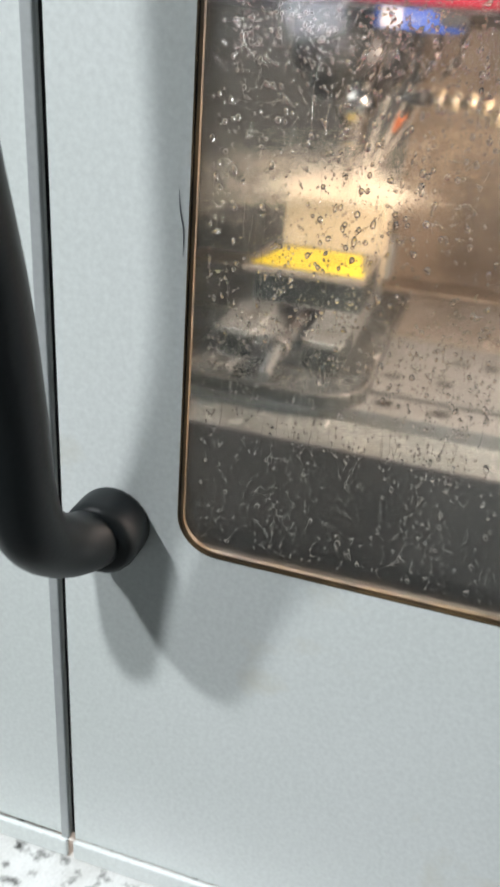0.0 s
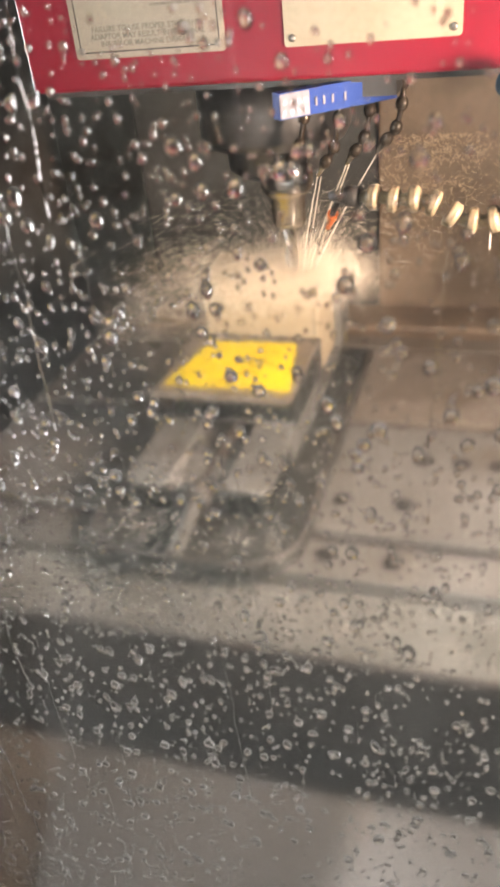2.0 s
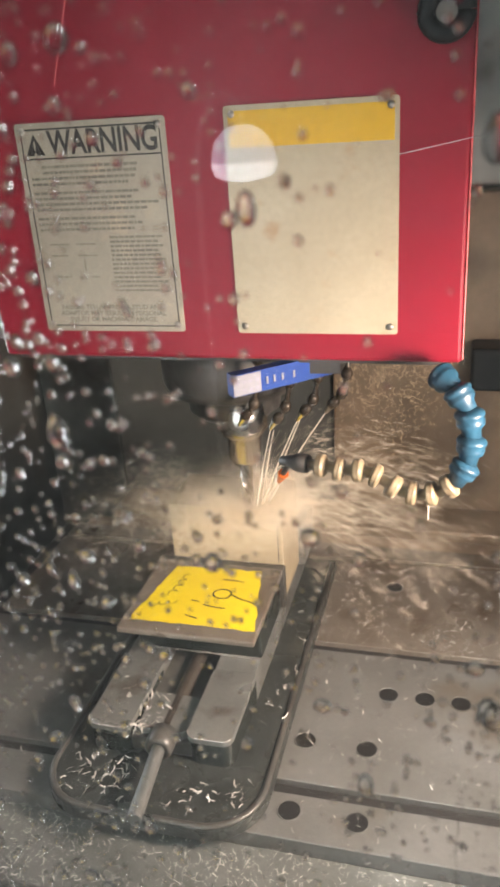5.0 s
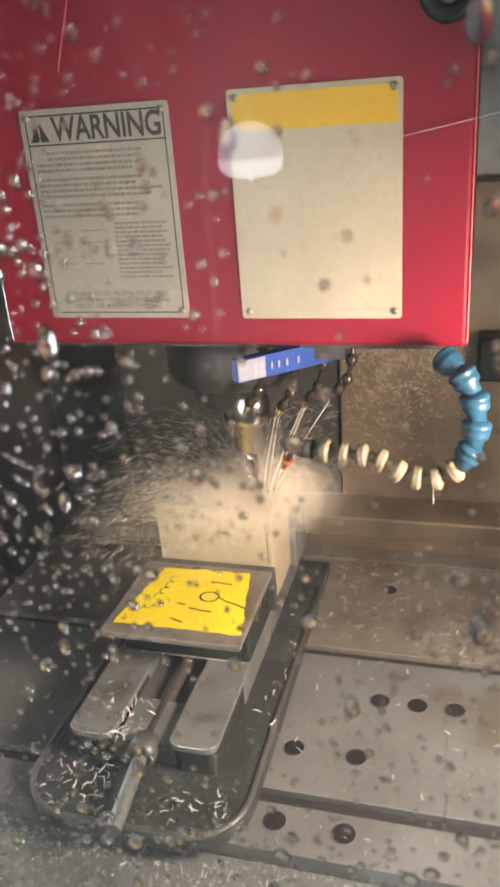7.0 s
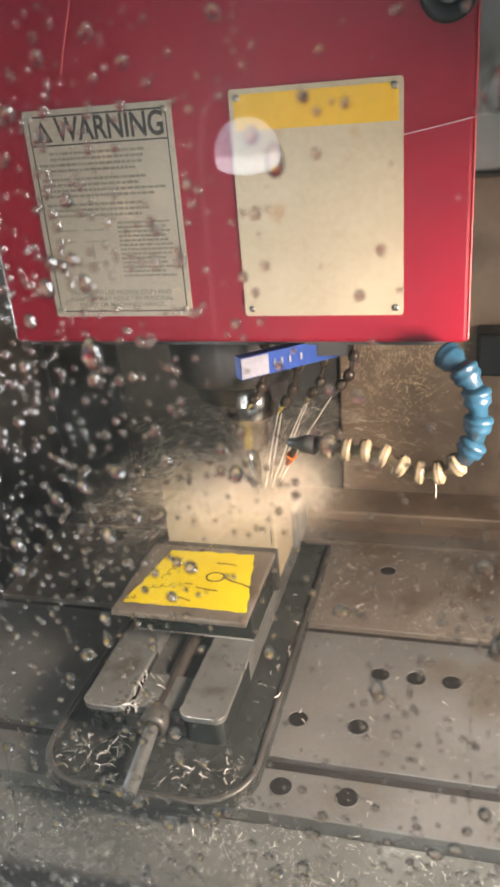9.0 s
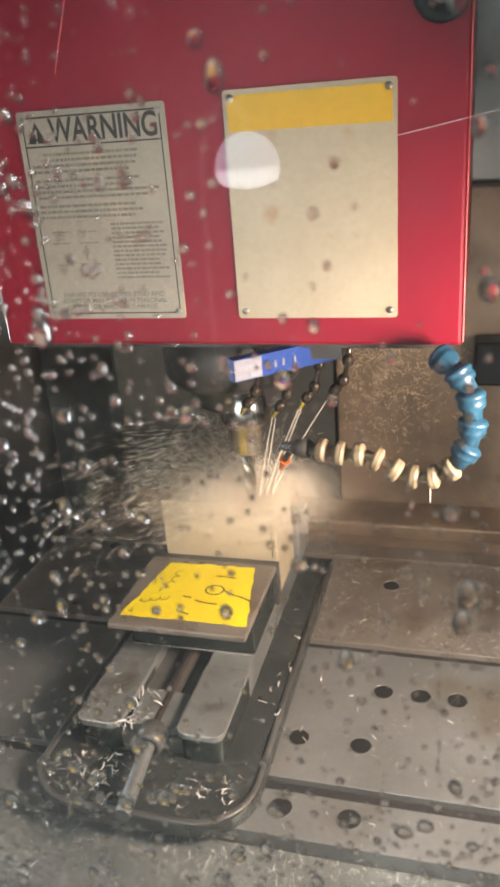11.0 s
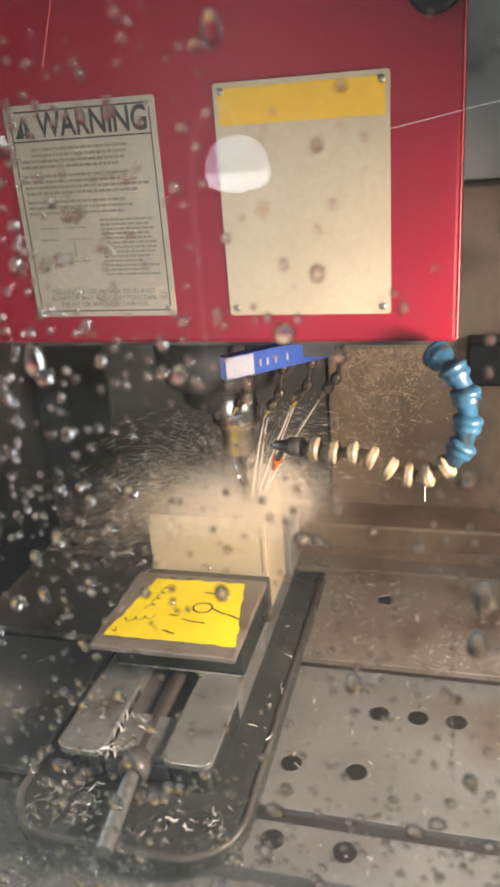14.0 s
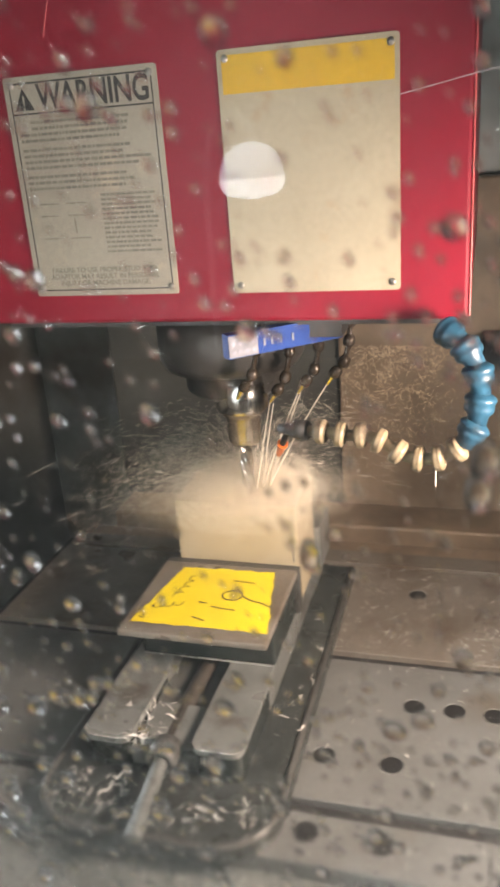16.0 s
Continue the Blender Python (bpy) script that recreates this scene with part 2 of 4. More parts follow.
def part(name, bm, material, parent=None, label="", smooth=False):
    me = bpy.data.meshes.new(name)
    bmesh.ops.recalc_face_normals(bm, faces=bm.faces[:])
    bm.to_mesh(me)
    bm.free()
    me.materials.append(material)
    ob = new(name, me)
    if parent:
        ob.parent = parent
    if label:
        ob["label"] = label
    return finish(ob, smooth)


def thing(name, label, category, at=(0, 0, 0), group="", kind=""):
    ob = new(name)
    ob.location = at
    ob.empty_display_size = 0.02
    return tagged(ob, label, category, group, kind)


def box(bm, x0, x1, y0, y1, z0, z1, bevel=0.0, seg=2):
    r = bmesh.ops.create_cube(bm, size=1, matrix=Matrix.LocRotScale(((x0 + x1) / 2, (y0 + y1) / 2, (z0 + z1) / 2), None, (abs(x1 - x0), abs(y1 - y0), abs(z1 - z0))))
    if bevel:
        edges = list({e for v in r["verts"] for e in v.link_edges})
        bmesh.ops.bevel(bm, geom=edges, offset=bevel, segments=seg, affect="EDGES", profile=0.5)
    return bm


def boxed(x0, x1, y0, y1, z0, z1, bevel=0.0, seg=2):
    return box(bmesh.new(), x0, x1, y0, y1, z0, z1, bevel, seg)


def rod(bm, a, b, r1, r2=None, n=16, caps=True):
    a, b = Vector(a), Vector(b)
    d = b - a
    m = Matrix.Translation((a + b) / 2) @ d.to_track_quat("Z", "Y").to_matrix().to_4x4()
    bmesh.ops.create_cone(bm, cap_ends=caps, segments=n, radius1=r1, radius2=r1 if r2 is None else r2, depth=d.length, matrix=m)
    return bm


def lathe(bm, profile, m=Matrix(), n=28):
    rings = []
    for r, z in profile:
        rings.append([bm.verts.new(m @ Vector((r * math.cos(2 * math.pi * i / n), r * math.sin(2 * math.pi * i / n), z))) for i in range(n)])
    for a, b in zip(rings, rings[1:]):
        for i in range(n):
            bm.faces.new((a[i], a[(i + 1) % n], b[(i + 1) % n], b[i]))
    bm.faces.new(rings[0])
    bm.faces.new(rings[-1][::-1])
    return bm


def spline(points, steps=8):
    pts = [Vector(p) for p in points]
    pts = [2 * pts[0] - pts[1]] + pts + [2 * pts[-1] - pts[-2]]
    out = []
    for i in range(1, len(pts) - 2):
        p0, p1, p2, p3 = pts[i - 1:i + 3]
        for k in range(steps):
            t = k / steps
            out.append(0.5 * ((2 * p1) + (p2 - p0) * t + (2 * p0 - 5 * p1 + 4 * p2 - p3) * t * t + (3 * p1 - p0 - 3 * p2 + p3) * t ** 3))
    return out + [pts[-2]]


def tube(bm, path, radius, n=12, flat=1.0):
    rings = []
    for i, p in enumerate(path):
        d = (path[min(i + 1, len(path) - 1)] - path[max(i - 1, 0)]).normalized()
        q = d.to_track_quat("Z", "Y")
        r = radius(i / (len(path) - 1)) if callable(radius) else radius
        rings.append([bm.verts.new(p + q @ Vector((r * math.cos(2 * math.pi * k / n), flat * r * math.sin(2 * math.pi * k / n), 0))) for k in range(n)])
    for a, b in zip(rings, rings[1:]):
        for k in range(n):
            bm.faces.new((a[k], a[(k + 1) % n], b[(k + 1) % n], b[k]))
    bm.faces.new(rings[0][::-1])
    bm.faces.new(rings[-1])
    return bm


def outline(bm, pts, z0, z1, m=Matrix()):
    lo = [bm.verts.new(m @ Vector((x, y, z0))) for x, y in pts]
    hi = [bm.verts.new(m @ Vector((x, y, z1))) for x, y in pts]
    bm.faces.new(lo[::-1])
    bm.faces.new(hi)
    for i in range(len(pts)):
        j = (i + 1) % len(pts)
        bm.faces.new((lo[i], lo[j], hi[j], hi[i]))
    return bm


def rounded(x0, x1, y0, y1, r, n=6, corners=(1, 1, 1, 1)):
    pts = []
    for k, (cx, cy, a) in enumerate(((x1 - r, y1 - r, 0), (x0 + r, y1 - r, 90), (x0 + r, y0 + r, 180), (x1 - r, y0 + r, 270))):
        if not corners[k]:
            pts.append((cx + r * (1 if k in (0, 3) else -1), cy + r * (1 if k < 2 else -1)))
            continue
        for i in range(n + 1):
            t = math.radians(a + 90 * i / n)
            pts.append((cx + r * math.cos(t), cy + r * math.sin(t)))
    return pts


def text(name, body, size, material, parent, m, depth=0.0003, label="", bold=0.0):
    cu = bpy.data.curves.new(name, "FONT")
    cu.offset = size * bold
    cu.body, cu.size, cu.extrude, cu.align_x, cu.align_y = body, size, depth, "CENTER", "CENTER"
    tmp = bpy.data.objects.new(name, cu)
    me = bpy.data.meshes.new_from_object(tmp)
    bpy.data.objects.remove(tmp)
    me.transform(m)
    me.materials.append(material)
    ob = new(name, me)
    ob.parent = parent
    if label:
        ob["label"] = label
    return ob


def scatter(name, template, placements, material, label, category, parent=None, smooth=True):
    """One mesh from many turned and scaled copies of a small template."""
    tv, tf = template
    verts, faces = [], []
    for m in placements:
        o = len(verts)
        verts += [tuple(m @ Vector(v)) for v in tv]
        faces += [tuple(i + o for i in f) for f in tf]
    me = bpy.data.meshes.new(name)
    me.from_pydata(verts, [], faces)
    me.materials.append(material)
    ob = new(name, me)
    if parent:
        ob.parent = parent
    tagged(ob, label, category, kind="stuff")
    return finish(ob, smooth)


def template(bm):
    bm.verts.index_update()
    out = [tuple(v.co) for v in bm.verts], [tuple(v.index for v in f.verts) for f in bm.faces]
    bm.free()
    return out


# ---- the workshop hall ----
def hall():
    tagged(part("floor", boxed(-5, 5, -6, 4, -0.1, 0), M_FLOOR), "grey concrete workshop floor", "floor", kind="structure")
    tagged(part("wall_south", boxed(-5, 5, -6.2, -6, 0, 5), M_HALL), "grey painted workshop wall", "wall", kind="structure")
    tagged(part("wall_north", boxed(-5, 5, 4, 4.2, 0, 5), M_HALL), "grey painted workshop wall", "wall", kind="structure")
    tagged(part("wall_east", boxed(5, 5.2, -6, 4, 0, 5), M_HALL), "grey painted workshop wall", "wall", kind="structure")
    tagged(part("wall_west", boxed(-5.2, -5, -6, 4, 0, 5), M_HALL), "grey painted workshop wall", "wall", kind="structure")
    tagged(part("ceiling", boxed(-5.2, 5.2, -6.2, 4.2, 5, 5.2), M_HALL), "grey workshop ceiling", "ceiling", kind="structure")
    for x, y, z in HALL_LAMPS:
        lampob = thing("hall_lamp", "white round high-bay lamp hanging from the ceiling", "ceiling lamp", (x, y, z), "high-bay lamps")
        bm = bmesh.new()
        lathe(bm, [(0.05, 0.10), (0.20, 0.02), (0.215, -0.06), (0.19, -0.055), (0.05, 0.06)])
        part("shade", bm, M_BLACK, lampob, smooth=True)
        part("diffuser", lathe(bmesh.new(), [(0.185, -0.060), (0.19, -0.066), (0.12, -0.085), (0.03, -0.092)]), M_HIGHBAY, lampob, "glowing white diffuser", True)
        part("rod", rod(bmesh.new(), (0, 0, 0.09), (0, 0, 5 - z), 0.012), M_BLACK, lampob)


def task_lamp():
    """The bell lamp whose mirror image shows in the pane."""
    x, y, z = -0.716, -3.11, H + 0.055
    ob = thing("task_lamp", "glowing bell-shaped task lamp on a dark floor stand", "lamp", (x, y, 0))
    part("shade", lathe(bmesh.new(), [(0.008, 0.064), (0.026, 0.061), (0.043, 0.053), (0.057, 0.040), (0.067, 0.023), (0.073, 0.004), (0.0745, -0.014), (0.072, -0.030), (0.066, -0.041), (0.062, -0.040), (0.05, 0.03)], Matrix.Translation((0, 0, z)) @ Matrix.Scale(1.42, 4)), M_BELL, ob, "glowing frosted bell shade", True)
    part("rim_band", lathe(bmesh.new(), [(0.0752, -0.012), (0.0735, -0.029), (0.067, -0.043), (0.052, -0.051), (0.030, -0.0545), (0.028, -0.050), (0.064, -0.036), (0.0705, -0.012)], Matrix.Translation((0, 0, z)) @ Matrix.Scale(1.42, 4)), M_RIM, ob, "brighter shade rim", True)
    part("bulb", lathe(bmesh.new(), [(0.012, 0.03), (0.016, 0.0), (0.016, -0.05), (0.006, -0.06)], Matrix.Translation((0, 0, z)) @ Matrix.Scale(1.42, 4)), M_BULB, ob, "bright bulb", True)
    bm = bmesh.new()
    tube(bm, spline([(0, 0, z + 0.085), (0, 0, z + 0.14), (-0.08, -0.05, z + 0.18), (-0.18, -0.1, z + 0.05), (-0.2, -0.1, z - 0.4), (-0.2, -0.1, 0.02)]), 0.012)
    part("pole", bm, M_BASE, ob)
    part("base", rod(bmesh.new(), (-0.2, -0.1, 0), (-0.2, -0.1, 0.03), 0.16, 0.14, 32), M_BLACK, ob)


# ---- the machine's enclosure ----
WX0, WX1, WZ0, WZ1 = -0.2185, 0.46, H - 0.3755, H + 0.50
SEAM = -0.3112
DOOR_LOW, DOOR_TOP = H - 0.731, 2.05


def door_with_window():
    """The sheet door with a rounded opening, its gasket and its pane."""
    ob = thing("door_1", "light grey sheet-metal machine door with a wet window", "door", kind="structure")
    hole = rounded(WX0, WX1, WZ0, WZ1, 0.030, 8)
    x0, x1, z0, z1 = SEAM + 0.003, 0.62, DOOR_LOW, DOOR_TOP
    bm = bmesh.new()

    def ring(y, pts):
        return [bm.verts.new((x, y, z)) for x, z in pts]

    def rim(pts):
        out = []
        for x, z in pts:
            cx, cz = (WX0 + WX1) / 2, (WZ0 + WZ1) / 2
            dx, dz = x - cx, z - cz
            k = min(((x1 if dx > 0 else x0) - cx) / dx if abs(dx) > 1e-6 else 1e9, ((z1 if dz > 0 else z0) - cz) / dz if abs(dz) > 1e-6 else 1e9)
            out.append((cx + dx * k, cz + dz * k))
        return out

    # corner points of the sheet are met exactly by snapping the nearest rim point
    outer = rim(hole)
    for c in ((x0, z0), (x1, z0), (x0, z1), (x1, z1)):
        i = min(range(len(outer)), key=lambda k: (outer[k][0] - c[0]) ** 2 + (outer[k][1] - c[1]) ** 2)
        outer[i] = c
    fo, fi = ring(DOOR, outer), ring(DOOR, hole)
    bo, bi = ring(DOOR + 0.0105, outer), ring(DOOR + 0.0105, hole)
    n = len(hole)
    for i in range(n):
        j = (i + 1) % n
        bm.faces.new((fo[i], fo[j], fi[j], fi[i]))
        bm.faces.new((bo[i], bi[i], bi[j], bo[j]))
        bm.faces.new((fi[i], fi[j], bi[j], bi[i]))
        bm.faces.new((fo[i], bo[i], bo[j], fo[j]))
    part("sheet", bm, M_DOOR, ob)
    def frame_ring(name, d0, d1, y0, y1, material, label):
        a = rounded(WX0 + d0, WX1 - d0, WZ0 + d0, WZ1 - d0, 0.030 - d0, 8)
        b = rounded(WX0 + d1, WX1 - d1, WZ0 + d1, WZ1 - d1, 0.030 - d1, 8)
        g = bmesh.new()
        r = [[g.verts.new((x, y, z)) for x, z in pts] for y, pts in ((y0, a), (y0, b), (y1, b), (y1, a))]
        for k in range(4):
            for i in range(len(a)):
                q = (i + 1) % len(a)
                g.faces.new((r[k][i], r[k][q], r[(k + 1) % 4][q], r[(k + 1) % 4][i]))
        part(name, g, material, ob, label)
    frame_ring("gasket", 0.0002, 0.0011, DOOR - 0.0006, DOOR + 0.0038, M_GASKET, "stained amber window gasket")
    frame_ring("dark_joint", 0.0012, 0.0019, DOOR + 0.001, DOOR + 0.0038, M_SEAM, "dark gasket joint")
    frame_ring("inner_gasket", 0.0020, 0.0040, DOOR + 0.0004, DOOR + 0.0038, M_GASKET, "stained amber window gasket")
    bm = bmesh.new()
    outline(bm, [(x, z) for x, z in rounded(WX0 + 0.0003, WX1 - 0.0003, WZ0 + 0.0003, WZ1 - 0.0003, 0.0297, 8)], -(DOOR + 0.010), -(DOOR + 0.004), Matrix(((1, 0, 0, 0), (0, 0, -1, 0), (0, 1, 0, 0), (0, 0, 0, 1))))
    pane = part("pane", bm, M_GLASS, ob, "clear wet polycarbonate pane")
    pane.visible_shadow = False
    scratch = [(WX0 - 0.0065, DOOR - 0.0001, H - 0.128), (WX0 - 0.0052, DOOR - 0.0001, H - 0.140), (WX0 - 0.0030, DOOR - 0.0001, H - 0.150), (WX0 - 0.0026, DOOR - 0.0001, H - 0.166)]
    part("scratch", tube(bmesh.new(), spline(scratch, 4), lambda s: 0.0002 + 0.0009 * math.sin(3.14 * s), 6, 0.3), M_PALEMARK, ob, "dark scratch in the paint")
    bm = boxed(x0, x1, DOOR - 0.006, DOOR - 0.0005, DOOR_LOW - 0.022, DOOR_LOW + 0.001, 0.002)
    part("bottom_lip", bm, M_DOOR, ob)
    return ob


def other_door():
    ob = thing("door_2", "light grey sheet-metal machine door panel", "door", kind="structure")
    part("sheet", boxed(-1.0, SEAM - 0.003, DOOR, DOOR + 0.03, DOOR_LOW, DOOR_TOP, 0.002), M_DOOR, ob)
    part("seal_strip", boxed(SEAM - 0.010, SEAM - 0.002, DOOR - 0.003, DOOR + 0.002, DOOR_LOW, DOOR_TOP, 0.001), M_BASE, ob, "grey seal strip")
    part("gap_backing", boxed(SEAM - 0.0029, SEAM + 0.0029, DOOR + 0.006, DOOR + 0.02, DOOR_LOW, DOOR_TOP), M_SEAM, ob)
    part("bottom_lip", boxed(-1.0, SEAM - 0.003, DOOR - 0.006, DOOR - 0.0005, DOOR_LOW - 0.022, DOOR_LOW + 0.001, 0.002), M_DOOR, ob)


def door_handle():
    ob = thing("door_handle", "glossy black bowed tube handle on the door", "handle", (-0.2655, DOOR, H - 0.362))
    pts = [(-0.002, -0.010, -0.004), (-0.006, -0.035, 0.001), (-0.011, -0.062, 0.014), (-0.014, -0.086, 0.038), (-0.0145, -0.098, 0.074), (-0.0125, -0.108, 0.135), (-0.0105, -0.122, 0.20), (-0.0080, -0.144, 0.27), (-0.0050, -0.168, 0.36), (-0.0040, -0.174, 0.42),
           (-0.0050, -0.168, 0.48), (-0.0080, -0.144, 0.57), (-0.0105, -0.122, 0.64), (-0.0125, -0.108, 0.705), (-0.0145, -0.098, 0.766), (-0.014, -0.086, 0.802), (-0.011, -0.062, 0.826), (-0.006, -0.035, 0.839), (-0.002, -0.010, 0.844)]
    part("grip", tube(bmesh.new(), spline(pts, 6), 0.0215, 24), M_BLACK, ob, smooth=True)
    for z in (-0.002, 0.842):
        part("boss", lathe(bmesh.new(), [(0.0275, 0.0), (0.0280, 0.003), (0.0280, 0.022), (0.0268, 0.027), (0.0240, 0.030), (0.019, 0.031)], Matrix.Translation((-0.001, 0, z)) @ pose(0, 0, 0, 90)), M_BLACK, ob, "black mounting boss", True)


def enclosure():
    tagged(part("sill", boxed(-1.0, 0.62, DOOR - 0.075, DOOR + 0.03, DOOR_LOW - 0.06, DOOR_LOW - 0.024, 0.004), M_SILL), "white painted door sill with dark grime", "sill", kind="structure")
    tagged(part("machine_base", boxed(-1.0, 0.62, DOOR - 0.03, DOOR + 0.03, 0.0, DOOR_LOW - 0.062, 0.004), M_BASE), "grey painted machine base panel", "machine base", kind="structure")
    tagged(part("enclosure_wall_west", boxed(-1.03, -1.0, DOOR - 0.01, 0.95, 0.0, 2.1), M_WALL), "grey machine enclosure side sheet", "wall", kind="structure")
    tagged(part("enclosure_wall_east", boxed(0.62, 0.65, DOOR - 0.01, 0.95, 0.0, 2.1), M_WALL), "grey machine enclosure side sheet", "wall", kind="structure")
    tagged(part("enclosure_wall_north", boxed(-1.03, 0.65, 0.92, 0.95, 0.0, 2.1), M_WALL), "grey-green coolant-stained enclosure back sheet", "wall", kind="structure")
    tagged(part("enclosure_roof", boxed(-1.03, 0.65, DOOR - 0.01, 0.95, 2.1, 2.13), M_WALL), "grey machine enclosure roof", "ceiling", kind="structure")


def column():
    """Machine column with its brown stained way cover behind the table."""
    ob = thing("machine_column", "brown coolant-stained steel way cover behind the table", "machine column")
    part("cover", boxed(-0.215, 0.60, 0.56, 0.90, T - 0.30, H + 0.083, 0.004), M_COVER, ob)
    # Darker and greyer than the brown cover beside it.
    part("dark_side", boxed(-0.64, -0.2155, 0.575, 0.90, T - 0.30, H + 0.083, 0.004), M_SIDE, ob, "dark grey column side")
    part("upper_sheet", boxed(-0.62, 0.60, 0.60, 0.90, H + 0.0832, 2.08, 0.004), M_SHEET, ob, "grey-green column sheet")
    part("lip", boxed(0.012, 0.58, 0.50, 0.559, H - 0.215, H - 0.145, 0.006), M_BLACK, ob, "dark overhanging cover lip")
    part("skirt", boxed(-0.62, 0.60, 0.47, 0.5585, T - 0.30, T - 0.02, 0.004), M_COVER, ob, "brown stained cover skirt")
    return ob


def apron():
    ob = thing("way_cover", "grey stained sheet-metal way cover below the table", "way cover")
    bm = bmesh.new()
    prof = [(-0.31, T - 0.150), (-0.586, T - 0.30), (-0.586, T - 0.33), (-0.31, T - 0.33)]
    outline(bm, prof, -0.98, 0.60, Matrix(((0, 0, 1, 0), (1, 0, 0, 0), (0, 1, 0, 0), (0, 0, 0, 1))))
    part("front_sheet", bm, M_APRON, ob)
    part("saddle", boxed(-0.70, 0.30, -0.235, 0.46, T - 0.33, T - 0.135, 0.006), M_DARKSTEEL, ob, "dark wet saddle casting")
    part("pan", boxed(-0.99, 0.61, -0.585, 0.91, T - 0.40, T - 0.335), M_DARKSTEEL, ob)
    for x in (-0.9, 0.5):
        part("foot", boxed(x, x + 0.06, -0.5, 0.5, 0, T - 0.401), M_DARKSTEEL, ob)


# ---- the spindle head ----
HX0, HX1 = -0.471, 0.0


def spindle_head():
    ob = thing("spindle_head", "red painted spindle head cover of a milling machine", "spindle head")
    part("cover", boxed(HX0, HX1, 0.0, 0.56, H, H + 0.62, 0.004, 3), M_RED, ob)
    part("edge_trim", boxed(HX1 - 0.0004, HX1 + 0.0012, 0.0005, 0.004, H + 0.003, H + 0.615, 0.0007), M_REDEDGE, ob, "worn bright cover edge")
    part("scratch", tube(bmesh.new(), spline([(-0.330, -0.0002, H + 0.370), (-0.3495, -0.0002, H + 0.310), (-0.360, -0.0002, H + 0.280), (-0.368, -0.0002, H + 0.256)], 4), 0.0006, 6, 0.4), M_REDEDGE, ob, "thin pale scratch in the paint")
    part("underside", boxed(HX0 + 0.01, HX1 - 0.01, 0.012, 0.55, H - 0.006, H - 0.0005), M_DARKSTEEL, ob, "dark underside plate")
    part("nose", lathe(bmesh.new(), [(0.085, -0.006), (0.085, -0.070), (0.078, -0.082), (0.058, -0.086), (0.056, -0.110), (0.046, -0.118)], Matrix.Translation((-0.268, 0.155, H)), 40), M_DARKSTEEL, ob, "dark spindle nose", True)
    bm = bmesh.new()
    loop = [Vector((-0.023 + 0.0155 * math.cos(a), -0.010, H + 0.287 + 0.0155 * math.sin(a))) for a in [2 * math.pi * i / 24 for i in range(25)]]
    tube(bm, loop, 0.0075, 10)
    part("grommet", bm, M_BLACK, ob, "black rubber grommet ring", True)
    part("grommet_core", lathe(bmesh.new(), [(0.012, 0.0), (0.012, 0.006), (0.008, 0.009)], Matrix.Translation((-0.023, 0, H + 0.287)) @ pose(0, 0, 0, 90)), M_RIVET, ob)
    return ob


FACE = Matrix(((1, 0, 0, 0), (0, 0, -1, 0), (0, 1, 0, 0), (0, 0, 0, 1)))  # x, y of a drawing onto x, z of a wall; its depth comes forward


def slab(x0, x1, z0, z1, d0, d1, r=0.0):
    pts = rounded(x0, x1, z0, z1, r, 4) if r else [(x0, z0), (x1, z0), (x1, z1), (x0, z1)]
    return outline(bmesh.new(), pts, d0, d1, FACE)


def rivets(ob, x0, x1, z0, z1):
    for x in (x0 + 0.007, x1 - 0.007):
        for z in (z0 + 0.007, z1 - 0.007):
            part("rivet", lathe(bmesh.new(), [(0.0034, 0.0012), (0.0030, 0.0024), (0.0015, 0.0030)], Matrix.Translation((x, 0, z)) @ pose(0, 0, 0, 90), 12), M_RIVET, ob, smooth=True)


